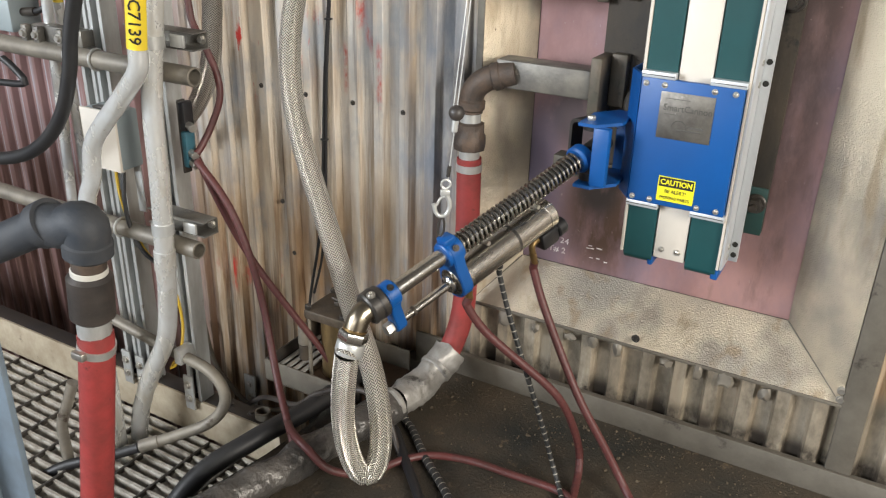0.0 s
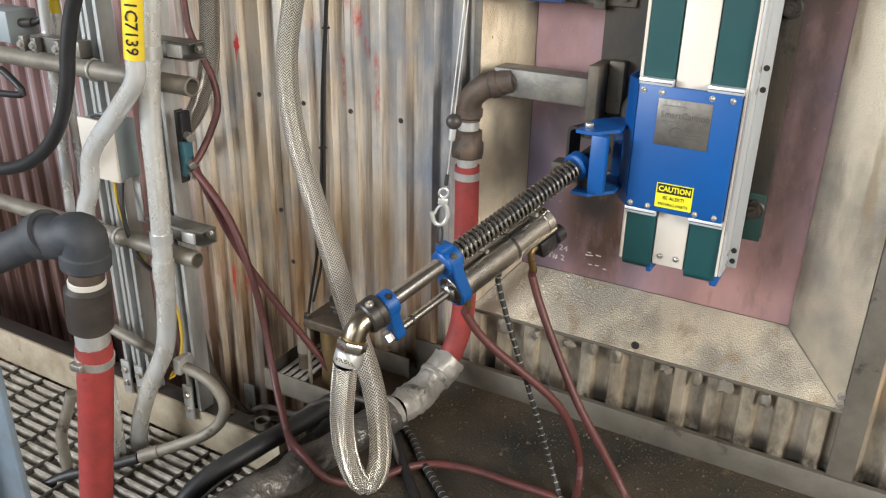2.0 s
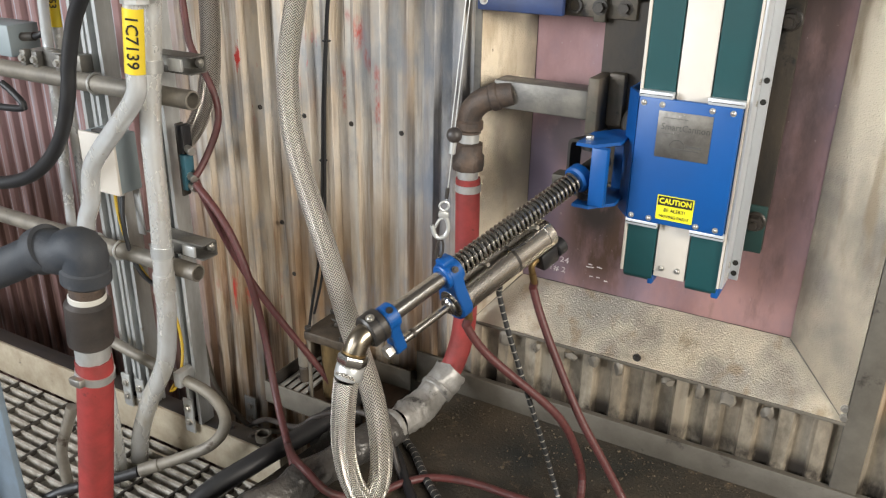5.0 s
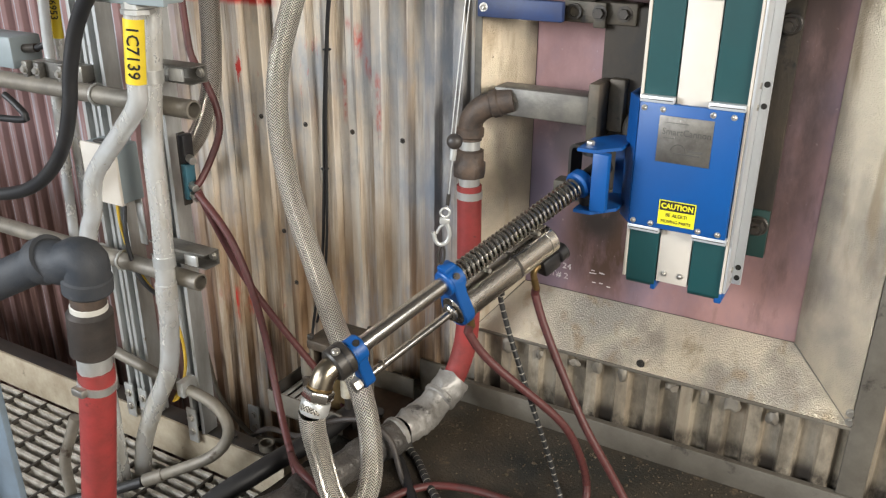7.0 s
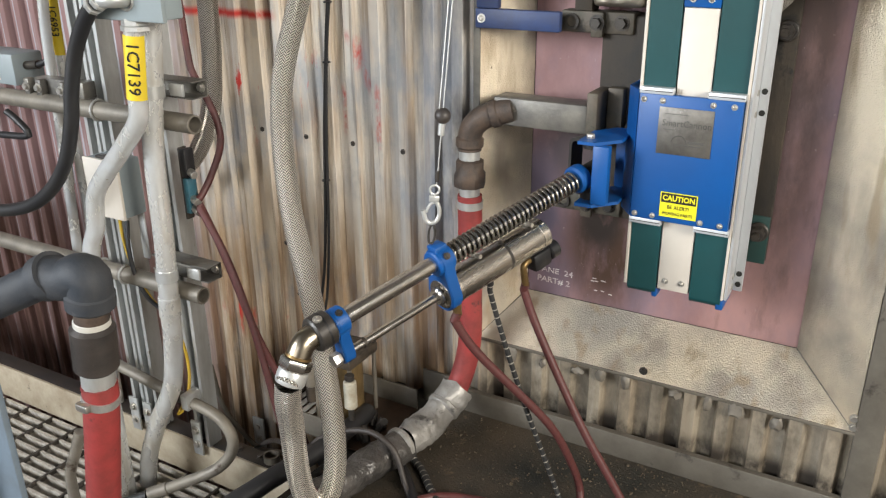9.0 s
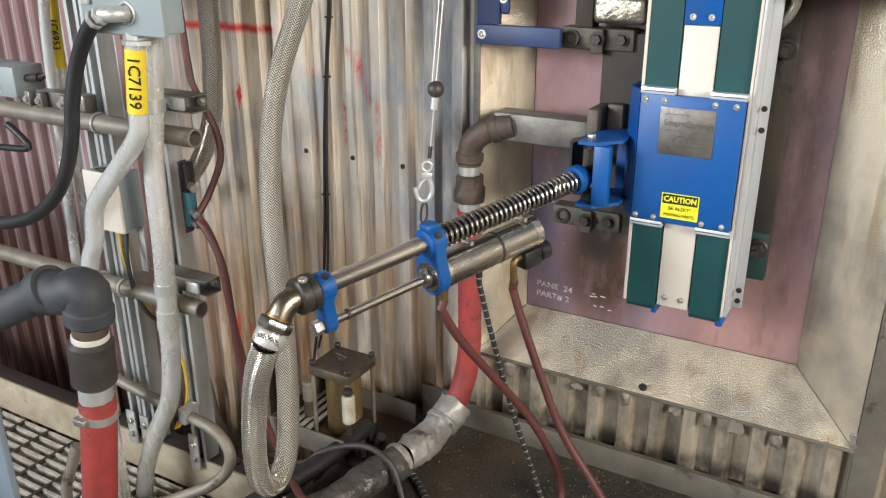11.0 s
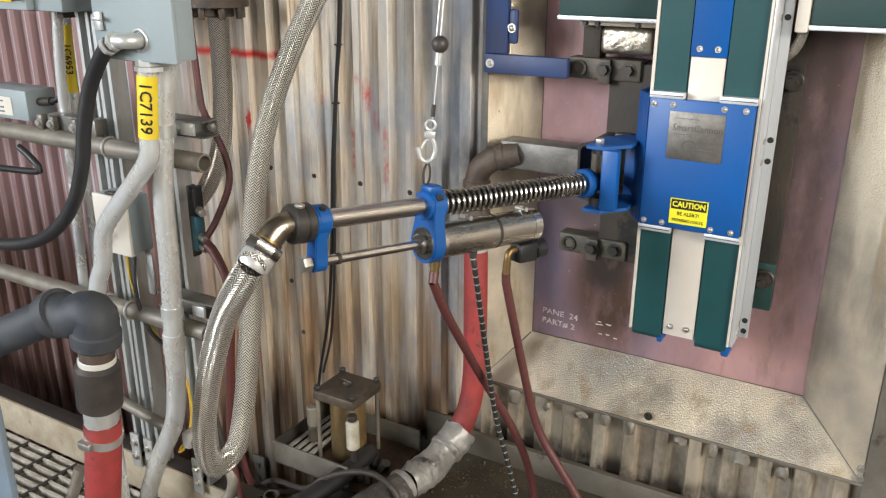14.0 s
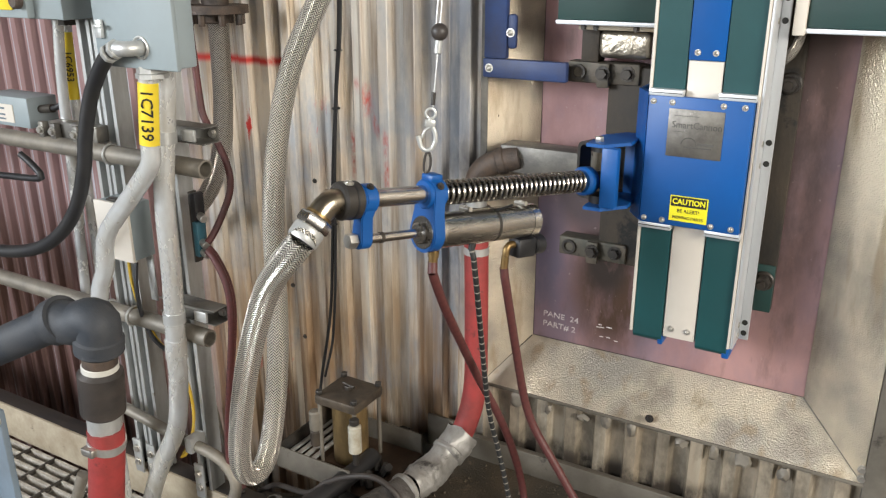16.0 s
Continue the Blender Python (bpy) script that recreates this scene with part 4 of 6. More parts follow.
part("screw", bolt_bm((0.075, -0.46, 0.936), (0, 0, -1), 0.005, 0.005), DARK_STEEL, cab)

cab2 = thing("switch_box", "grey enclosure with a yellow panel and an orange knob", "electrical box")
part("body", box_bm(-0.62, -0.16, -0.41, -0.29, 1.004, 1.4, 0.004), GREY_BOX, cab2)
part("lid", box_bm(-0.62, -0.245, -0.43, -0.4115, 1.006, 1.4, 0.003), GREY_BOX, cab2)
part("yellow_panel", box_bm(-0.60, -0.285, -0.4345, -0.431, 1.022, 1.3, 0.001), YELLOW, cab2)
part("knob", cyl_bm((-0.262, -0.43, 1.04), (-0.262, -0.448, 1.04), 0.015, bevel=0.003), RUST_PIPE, cab2)
part("conduit_hub", cyl_bm((-0.29, -0.31, 0.985), (-0.29, -0.31, 1.004), 0.03, n=8), DARK_STEEL, cab2)

jb = thing("junction_box", "small pale grey junction box strapped to the post", "junction box")
part("body", box_bm(-0.155, -0.055, -0.398, -0.342, 0.500, 0.628, 0.004), GREY_BOX, jb)
part("lid", box_bm(-0.158, -0.052, -0.407, -0.399, 0.498, 0.630, 0.003), WHITE, jb)
part("top_hinge", box_bm(-0.12, -0.09, -0.402, -0.384, 0.6305, 0.636, 0.001), DARK_STEEL, jb)
for x, c in ((-0.115, YELLOW_WIRE), (-0.09, DARK_STEEL)):
    part("gland", cyl_bm((x, -0.37, 0.485), (x, -0.37, 0.50), 0.007, n=12), BOLT, jb)
tagged(part("wire", tube_bm([(-0.115, -0.37, 0.49), (-0.113, -0.372, 0.45), (-0.105, -0.375, 0.42), (-0.098, -0.372, 0.38), (-0.07, -0.36, 0.30), (0.0, -0.353, 0.22), (0.02, -0.355, 0.12), (0.03, -0.39, 0.05), (0.015, -0.40, 0.03), (0.02, -0.37, 0.06)], 0.0035, 8), YELLOW_WIRE), "yellow wire hanging under the junction box", "wire")
tagged(part("wire", tube_bm([(-0.09, -0.37, 0.49), (-0.082, -0.385, 0.43), (-0.07, -0.39, 0.37), (-0.045, -0.39, 0.32), (-0.02, -0.38, 0.29), (0.01, -0.37, 0.27)], 0.005, 8), RUBBER), "black wire from the junction box", "wire")
slot = thing("slotted_strip", "short slotted steel strip under the junction box", "steel strip")
part("strip", box_bm(-0.078, -0.056, -0.352, -0.349, 0.39, 0.50, 0.001), GALV, slot)

sens = thing("sensor_box", "small grey transmitter box with a printed label", "sensor box")
part("body", box_bm(-0.62, -0.445, -0.335, -0.255, 0.742, 0.814, 0.004), GREY_BOX, sens)
lab = part("label", box_bm(-0.60, -0.50, -0.3375, -0.3355, 0.752, 0.795, 0.0), WHITE, sens, "pale printed label")
for z in (0.785, 0.770, 0.760):
    part("print_bar", box_bm(-0.585, -0.53, -0.3385, -0.338, z - 0.002, z + 0.002), GREY_PAINT, lab)
part("gland", cyl_bm((-0.445, -0.30, 0.785), (-0.40, -0.30, 0.79), 0.010, n=12), DARK_STEEL, sens)
tagged(part("cable", tube_bm([(-0.40, -0.30, 0.79), (-0.37, -0.30, 0.80), (-0.35, -0.28, 0.83)], 0.007, 10), RUBBER), "black cable from the transmitter box", "cable")
tagged(part("rubber_hose", tube_bm([(-0.40, -0.40, 0.70), (-0.375, -0.40, 0.688), (-0.345, -0.40, 0.668), (-0.335, -0.40, 0.655), (-0.36, -0.40, 0.648), (-0.45, -0.40, 0.642), (-0.65, -0.40, 0.63)], 0.008, 12), RUBBER), "thin black hose with a tight bend", "hose")

flexc = thing("black_flexible_conduit", "thick black flexible conduit drooping from the enclosure", "flexible conduit")
part("hose", tube_bm([(0.118, -0.515, 0.972), (0.088, -0.51, 0.958), (0.05, -0.505, 0.925), (0.008, -0.50, 0.872), (-0.022, -0.50, 0.80), (-0.042, -0.50, 0.73), (-0.085, -0.50, 0.645), (-0.156, -0.50, 0.575),
                      (-0.25, -0.50, 0.527), (-0.383, -0.50, 0.500), (-0.6, -0.50, 0.49), (-1.2, -0.5, 0.50)], 0.0142, 18), RUBBER, flexc)
part("elbow_fitting", tube_bm([(0.150, -0.489, 0.972), (0.150, -0.503, 0.972), (0.140, -0.514, 0.972), (0.118, -0.515, 0.972)], 0.0135, 18, 0.004), GALV, flexc)
for x in (0.120, 0.103):
    part("lock_nut", cyl_bm((x, -0.5145, 0.972 - (0.12 - x) * 0.45), (x - 0.009, -0.514, 0.968 - (0.12 - x) * 0.45), 0.0178, n=8, bevel=0.001), GALV, flexc)

# air manifold on the post
man = thing("air_manifold", "small black air manifold with push fittings on the post", "manifold")
part("rail", box_bm(0.090, 0.096, -0.366, -0.345, 0.515, 0.67, 0.002), DARK_STEEL, man)
part("block", box_bm(0.0965, 0.112, -0.368, -0.342, 0.608, 0.668, 0.003), PLASTIC, man)
part("block", box_bm(0.0965, 0.111, -0.368, -0.342, 0.530, 0.6065, 0.003), TEAL, man, "teal valve body")
for z in (0.620, 0.562, 0.541):
    part("fitting", cyl_bm((0.1112, -0.358, z), (0.132, -0.366, z - 0.003), 0.0085, n=8, bevel=0.001), BOLT, man)
tagged(part("air_hose", tube_bm([(0.07, -0.30, 1.5), (0.076, -0.30, 1.05), (0.081, -0.30, 0.92), (0.0855, -0.30, 0.844), (0.092, -0.30, 0.812), (0.119, -0.30, 0.77), (0.145, -0.30, 0.717), (0.151, -0.305, 0.667), (0.138, -0.325, 0.610), (0.130, -0.35, 0.572), (0.128, -0.362, 0.562)], 0.0074, 12), AIR_HOSE), "dark red air hose looping down to the manifold", "hose")

# ---------------- braided pipe at the wall ----------------
wp = thing("wall_braided_hose", "dull braided metal hose hanging from a bolted flange", "braided hose")
part("braid", tube_bm([(-0.024, -0.12, 1.0), (-0.026, -0.12, 0.90), (-0.030, -0.120, 0.814), (-0.035, -0.120, 0.776), (-0.043, -0.120, 0.718), (-0.063, -0.120, 0.658), (-0.099, -0.120, 0.594), (-0.146, -0.120, 0.542), (-0.205, -0.120, 0.504), (-0.269, -0.120, 0.479)], 0.0225, 24), BRAID_DULL, wp)
fl = part("flange", lathe_bm([(0.026, 0), (0.030, 0.004), (0.030, 0.022), (0.072, 0.022), (0.072, 0.040), (0.03, 0.040), (0.03, 0.5), (0, 0.5)], Matrix.Translation((-0.028, -0.12, 0.985)), 32), RUST_PIPE, wp)
for k in range(8):
    a = 2 * math.pi * k / 8 + 0.2
    part("stud", hex_bm((-0.028 + 0.057 * math.cos(a), -0.12 + 0.057 * math.sin(a), 0.982), (-0.028 + 0.057 * math.cos(a), -0.12 + 0.057 * math.sin(a), 1.008), 0.0075), RUST_PIPE, fl)

# cable on the wall
wc = thing("wall_cable", "pair of thin black cables tied along the wall", "cable")
part("cable", tube_bm([(0.243, -0.018, 1.5), (0.236, -0.018, 1.037), (0.218, -0.018, 0.84), (0.199, -0.018, 0.655), (0.186, -0.018, 0.45), (0.168, -0.018, 0.271), (0.14, -0.03, 0.10), (0.15, -0.06, 0.02)], 0.0038, 8), RUBBER, wc)
part("cable", tube_bm([(0.250, -0.020, 1.5), (0.243, -0.020, 1.037), (0.222, -0.020, 0.84), (0.206, -0.020, 0.655), (0.196, -0.020, 0.45), (0.188, -0.020, 0.33), (0.172, -0.02, 0.20), (0.15, -0.03, 0.10)], 0.0034, 8), RUBBER, wc)
for z, x in ((0.93, 0.230), (0.80, 0.2165), (0.52, 0.194)):
    part("cable_tie", torus_bm(Matrix.Translation((x, -0.019, z)), 0.0085, 0.0018, 16, 6), PLASTIC, wc)

# ---------------- foreground pipe and hose ----------------
fp = thing("elbow_pipe", "black iron pipe with an elbow feeding a red hose", "pipe")
part("run", tube_bm([(0.290, -0.815, 0.606), (0.164, -0.840, 0.543), (-0.364, -0.945, 0.279)], 0.0295, 28, 0.02), BLACK_PIPE, fp)
part("elbow", tube_bm([(0.281, -0.817, 0.602), (0.315, -0.808, 0.602), (0.339, -0.803, 0.612), (0.352, -0.800, 0.609), (0.351, -0.800, 0.590), (0.347, -0.800, 0.564)], 0.0335, 30, 0.006), BLACK_PIPE, fp)
part("elbow_rim", tube_bm([(0.274, -0.818, 0.598), (0.297, -0.814, 0.610)], 0.0365, 30, 0.006), BLACK_PIPE, fp)
part("elbow_rim", cyl_bm((0.350, -0.800, 0.588), (0.346, -0.800, 0.558), 0.0368, n=30, bevel=0.005), BLACK_PIPE, fp)
part("nipple", cyl_bm((0.347, -0.800, 0.568), (0.340, -0.800, 0.519), 0.0262), RUST_PIPE, fp)
part("tape_band", cyl_bm((0.342, -0.800, 0.539), (0.341, -0.800, 0.527), 0.0278, bevel=0.002), WHITE_MARK, fp)
part("coupling", cyl_bm((0.341, -0.800, 0.529), (0.332, -0.800, 0.448), 0.0342, n=30, bevel=0.006), DARK_SLEEVE, fp)
part("hose_stem", cyl_bm((0.333, -0.800, 0.453), (0.329, -0.800, 0.410), 0.0262, n=10), GALV, fp)
rh = thing("red_hose", "thick red rubber hose with a worm-drive clamp", "hose", "red hoses")
part("hose", tube_bm([(0.330, -0.800, 0.420), (0.328, -0.800, 0.395), (0.310, -0.800, 0.307), (0.283, -0.800, 0.181), (0.262, -0.800, 0.085), (0.229, -0.800, -0.061), (0.151, -0.800, -0.403)], 0.0282, 30), HOSE_RED, rh)
hc = part("hose_clamp", cyl_bm((0.330, -0.800, 0.402), (0.326, -0.800, 0.388), 0.0300, n=32), GALV, rh)
part("clamp_screw", box_bm(0.316, 0.342, -0.840, -0.828, 0.388, 0.402, 0.003), BOLT, hc)

gp = thing("grey_post", "blue-grey painted steel upright at the platform edge", "post")
part("flange", box_bm(0.285, 0.36, -0.975, -0.965, -0.6, 0.548, 0.002), GREY_PAINT, gp)
part("web", box_bm(0.279, 0.2845, -1.02, -0.965, -0.6, 0.548, 0.002), GREY_PAINT, gp)
part("bolt", bolt_bm((0.352, -0.975, 0.535), (0, -1, 0), 0.007, 0.005), BOLT, gp)

# ---------------- pipe, red hose and lagged pipe at the corner ----------------
cp = thing("rusty_pipe", "rusty iron pipe elbow and union at the boiler opening", "pipe")
part("elbow", tube_bm([(0.688, -0.040, 0.745), (0.660, -0.048, 0.738), (0.632, -0.056, 0.728), (0.610, -0.06, 0.708), (0.602, -0.06, 0.685), (0.601, -0.06, 0.655)], 0.0248, 26, 0.008), RUST_PIPE, cp)
part("elbow_rim", cyl_bm((0.662, -0.0475, 0.7385), (0.643, -0.053, 0.7325), 0.0278, bevel=0.004), RUST_PIPE, cp)
part("elbow_rim", cyl_bm((0.602, -0.06, 0.685), (0.601, -0.06, 0.662), 0.0288, bevel=0.004), RUST_PIPE, cp)
part("nipple", cyl_bm((0.601, -0.06, 0.665), (0.602, -0.06, 0.56), 0.0215), GALV, cp)
part("union_nut", lathe_bm([(0.023, 0), (0.033, 0.002), (0.0345, 0.008), (0.0345, 0.028), (0.030, 0.034), (0.030, 0.056), (0.023, 0.060)], Matrix.Translation((0.602, -0.06, 0.578)), 8), RUST_PIPE, cp)
rh2 = thing("red_hose", "red rubber hose curving down to the lagged floor pipe", "hose", "red hoses")
part("hose", tube_bm([(0.602, -0.06, 0.56), (0.604, -0.06, 0.45), (0.606, -0.062, 0.33), (0.608, -0.066, 0.24), (0.603, -0.075, 0.17), (0.590, -0.10, 0.105), (0.575, -0.14, 0.065)], 0.0258, 28), HOSE_RED, rh2)
part("hose_clamp", cyl_bm((0.603, -0.06, 0.548), (0.603, -0.06, 0.532), 0.0273, n=30), GALV, rh2)

lp = thing("lagged_pipe", "floor pipe wrapped in torn silver and dirty lagging", "pipe")
LAGLINE = [(0.592, -0.095, 0.112), (0.580, -0.13, 0.080), (0.570, -0.175, 0.056), (0.549, -0.262, 0.046), (0.517, -0.40, 0.043), (0.480, -0.55, 0.043), (0.44, -0.70, 0.043), (0.38, -0.95, 0.043), (0.28, -1.4, 0.043)]


def wrinkled(points, r, amp, step=0.008, n=26, seed=0):
    bm = tube_bm(points, r, n, step, cap=False)
    for v in bm.verts:
        v.co += noise.noise_vector(v.co * 22 + Vector((seed, 0, 0))) * amp + noise.noise_vector(v.co * 70) * amp * 0.45
    return bm


part("silver_wrap", wrinkled(LAGLINE[:4], 0.0365, 0.009, 0.006), LAGGING, lp, "crumpled silver tape wrap")
part("dirty_wrap", wrinkled(LAGLINE[3:], 0.0345, 0.008, 0.008, seed=3), LAG_DIRTY, lp, "blackened lagging")
for i in (1, 3):
    a, b_ = Vector(LAGLINE[i]), Vector(LAGLINE[i + 1])
    part("band", cyl_bm(a, a + (b_ - a).normalized() * 0.016, 0.0395, n=24, bevel=0.004), LAGGING, lp)

# ---------------- lubrication pump on its tray ----------------
tray = thing("drip_tray", "shallow steel drip tray fixed at the wall", "tray")
TX0, TX1, TY0, TY1 = 0.205, 0.475, -0.290, -0.085
part("base", box_bm(TX0, TX1, TY0, TY1, 0.004, 0.008), RUSTY_TRAY, tray)
part("rim", box_bm(TX0, TX0 + 0.005, TY0 + 0.005, TY1, 0.004, 0.060, 0.001), DARK_STEEL, tray)
part("rim", box_bm(TX0, TX1 - 0.06, TY0, TY0 + 0.0048, 0.004, 0.060, 0.001), KICK, tray)
part("rim", box_bm(TX0, TX1, TY1 + 0.0002, TY1 + 0.005, 0.004, 0.060, 0.001), KICK, tray)
for i in range(4):
    part("slat", box_bm(TX0 + 0.012 + 0.021 * i, TX0 + 0.024 + 0.021 * i, -0.27, -0.10, 0.030, 0.034, 0.001), GALV, tray)
part("support_leg", box_bm(0.22, 0.25, -0.16, -0.13, -0.2, 0.003), DARK_STEEL, tray)

pump = thing("lubrication_pump", "aged brass-coloured pump with a dark square head and tie rods", "pump")
PX, PY = 0.348, -0.19
part("body", cyl_bm((PX, PY, 0.0085), (PX, PY, 0.172), 0.041, n=32, bevel=0.004), PUMP_BRASS, pump)
part("foot", box_bm(PX - 0.05, PX + 0.05, PY - 0.05, PY + 0.05, 0.0083, 0.022, 0.004), RUSTY_TRAY, pump)
hd = part("head", box_bm(PX - 0.056, PX + 0.056, PY - 0.056, PY + 0.056, 0.172, 0.196, 0.005), PUMP_DARK, pump)
part("plug", hex_bm((PX, PY, 0.198), (PX, PY, 0.208), 0.010), DARK_STEEL, hd)
part("lever", cyl_bm((PX - 0.015, PY, 0.212), (PX + 0.018, PY - 0.004, 0.209), 0.0035, n=10), DARK_STEEL, hd)
for sx in (-1, 1):
    for sy in (-1, 1):
        x, y = PX + sx * 0.048, PY + sy * 0.048
        part("tie_rod", cyl_bm((x, y, 0.02), (x, y, 0.172), 0.005, n=12), DIRTY_PIPE, pump)
        part("nut", hex_bm((x, y, 0.197), (x, y, 0.206), 0.008), DARK_STEEL, pump)
part("side_block", box_bm(PX - 0.066, PX - 0.057, PY - 0.03, PY + 0.01, 0.10, 0.165, 0.003), PUMP_DARK, pump)
cyl2 = part("oil_cup", cyl_bm((PX + 0.058, PY - 0.062, 0.085), (PX + 0.058, PY - 0.062, 0.155), 0.0148, n=24, bevel=0.004), CUP_WHITE, pump, "grimy pale oil cup")
c3 = part("oil_cup", cyl_bm((PX - 0.062, PY - 0.05, 0.06), (PX - 0.062, PY - 0.05, 0.10), 0.013, n=20, bevel=0.003), PUMP_DARK, pump)
part("cup_cap", cyl_bm((PX - 0.062, PY - 0.05, 0.101), (PX - 0.062, PY - 0.05, 0.15), 0.014, n=20, bevel=0.003), DIRTY_PIPE, c3)
part("cup_cap", cyl_bm((PX + 0.058, PY - 0.062, 0.156), (PX + 0.058, PY - 0.062, 0.170), 0.011, n=16, bevel=0.002), DARK_STEEL, cyl2)
part("cup_stem", cyl_bm((PX + 0.058, PY - 0.062, 0.045), (PX + 0.058, PY - 0.062, 0.085), 0.007, n=12), DARK_STEEL, cyl2)
for k in range(7):
    random.seed(20 + k)
    x, y = 0.40 + random.uniform(-0.04, 0.05), -0.24 + random.uniform(-0.03, 0.06)
    tagged(part("pipe_fitting", hex_bm((x, y, 0.008), (x + random.uniform(-.02, .02), y + random.uniform(-.02, .02), 0.035), 0.010), DARK_STEEL), "oily pipe fitting lying in the tray", "fitting", "fittings in the tray")
tagged(part("rubber_hose", tube_bm([(0.402, -0.183, 0.035), (0.404, -0.220, 0.035), (0.401, -0.285, 0.035), (0.393, -0.369, 0.035), (0.36, -0.50, 0.03), (0.30, -0.62, -0.02), (0.26, -0.75, -0.15)], 0.021, 18), RUBBER), "thick black rubber hose beside the lagged pipe", "hose")
tagged(part("rubber_hose", tube_bm([(0.05, -0.2, -0.18), (0.2, -0.29, -0.05), (0.336, -0.340, 0.009), (0.392, -0.340, 0.057), (0.464, -0.340, 0.097), (0.518, -0.340, 0.112), (0.555, -0.340, 0.102), (0.582, -0.340, 0.076), (0.62, -0.36, 0.012), (0.70, -0.42, 0.012)], 0.0062, 14), DARK_SLEEVE), "thin dark hose arching over the lagged pipe", "hose")
tagged(part("coiled_cable", tube_bm([(-0.265, -0.03, -0.109), (-0.236, -0.03, -0.235), (-0.162, -0.03, -0.313), (-0.099, -0.03, -0.343), (-0.011, -0.03, -0.323), (0.102, -0.04, -0.266), (0.181, -0.06, -0.20)], 0.0075, 10), DIRTY_PIPE), "grimy armoured cable along the wall foot", "cable")
wb = thing("wall_bracket", "small zinc bracket with two bolts at the wall foot", "bracket")
part("plate", box_bm(-0.135, -0.095, -0.018, -0.012, -0.36, -0.25, 0.001), GALV, wb)
for z in (-0.28, -0.325):
    part("bolt", bolt_bm((-0.115, -0.018, z), (0, -1, 0), 0.008, 0.005), BOLT, wb)

# cables on the floor
tagged(part("floor_cable", tube_bm([(0.545, -0.235, 0.05), (0.575, -0.262, 0.012), (0.605, -0.281, 0.009), (0.68, -0.35, 0.009), (0.768, -0.42, 0.009), (0.9, -0.55, 0.009), (1.0, -0.75, 0.009)], 0.0085, 12), SPIRAL), "black cable with pale spiral wrap on the floor", "cable")
tagged(part("floor_cable", tube_bm([(0.535, -0.245, 0.05), (0.56, -0.29, 0.012), (0.585, -0.312, 0.011), (0.65, -0.38, 0.011), (0.73, -0.46, 0.011), (0.85, -0.60, 0.011), (0.92, -0.8, 0.011)], 0.010, 12), RUBBER), "plain black cable on the floor", "cable")
tagged(part("air_hose", tube_bm([(0.425, -0.47, 0.075), (0.468, -0.505, 0.088), (0.515, -0.522, 0.083), (0.560, -0.512, 0.045), (0.605, -0.455, 0.013), (0.635, -0.39, 0.011), (0.681, -0.338, 0.011), (0.758, -0.31, 0.011), (0.844, -0.304, 0.011), (0.939, -0.299, 0.011), (0.98, -0.31, 0.011), (1.05, -0.36, 0.011)], 0.0080, 12), AIR_HOSE), "dark red air hose lying across the floor", "hose")

# grit swept along the floor
random.seed(11)
bm = bmesh.new()
for i in range(1300):
    x, y = random.uniform(0.55, 1.6), -0.03 - abs(random.gauss(0, 0.16))
    s = random.uniform(0.001, 0.003) if random.random() < 0.95 else random.uniform(0.003, 0.006)
    bmesh.ops.create_cube(bm, size=1, matrix=Matrix.LocRotScale((x, y, s * 0.3), Euler((random.random() * 3, random.random() * 3, random.random() * 3)), (s, s * random.uniform(.6, 1.3), s * .7)))
tagged(part("floor_grit", bm, GRIT, smooth=False), "loose grit and scale on the floor", "grit", kind="stuff")

# chalk writing on the plate: two worn lines
writing = thing("chalk_marks", "worn white paint-pen lettering on the primed plate", "writing")
text_part("lettering", "PANE  24", 0.0185, Matrix.Translation((0.745, PLY - 0.0008, 0.360)) @ FACE @ Matrix.Rotation(radians(-2), 4, "Z"), WHITE_INK, writing, squash=1.15, font_bold=0.0001)
text_part("lettering", "PART# 2", 0.0185, Matrix.Translation((0.742, PLY - 0.0008, 0.336)) @ FACE @ Matrix.Rotation(radians(-2), 4, "Z"), WHITE_INK, writing, squash=1.15, font_bold=0.0001)
random.seed(3)
for i in range(8):
    x, z = 0.83 + random.uniform(0, 0.05), random.choice((0.358, 0.334)) + random.uniform(-0.006, 0.006)
    part("worn_stroke", box_bm(x - 0.004, x + 0.004, PLY - 0.001, PLY - 0.0002, z - 0.001, z + 0.001), WHITE_INK, writing)

# ---------------- brackets on the boiler plate ----------------
port = thing("wall_port", "scorched cast steel wall port with bolted lugs", "wall port")
part("port_box", box_bm(0.842, 0.985, 0.012, 0.0815, 0.535, 0.93, 0.008), SCORCHED, port)
part("port_tube", cyl_bm((0.957, 0.0815, 0.711), (0.945, -0.03, 0.711), 0.05, 0.042, n=32, bevel=0.006), SCORCHED, port)
for z0, label in ((0.895, ""), (0.540, "")):
    lug = part("lug_bar", box_bm(0.762, 0.905, 0.004, 0.044, z0, z0 + 0.040, 0.004), BROWN_STEEL, port)
    bmh = lathe_bm([(0.015, 0), (0.015, 0.004), (0.010, 0.004), (0.009, -0.0035), (0, -0.0035)], Matrix.Translation((0.785, 0.0035, z0 + 0.02)) @ FACE, 24)
    part("bush", bmh, DARK_STEEL, lug)
    part("clip", box_bm(0.826, 0.850, -0.008, 0.0035, z0 - 0.006, z0 + 0.040, 0.003), BROWN_STEEL, lug)
    for x in (0.838, 0.882):
        part("bolt", bolt_bm((x, -0.008 if x < 0.85 else 0.004, z0 + 0.021), (0, -1, 0), 0.010, 0.009), DARK_STEEL, lug)

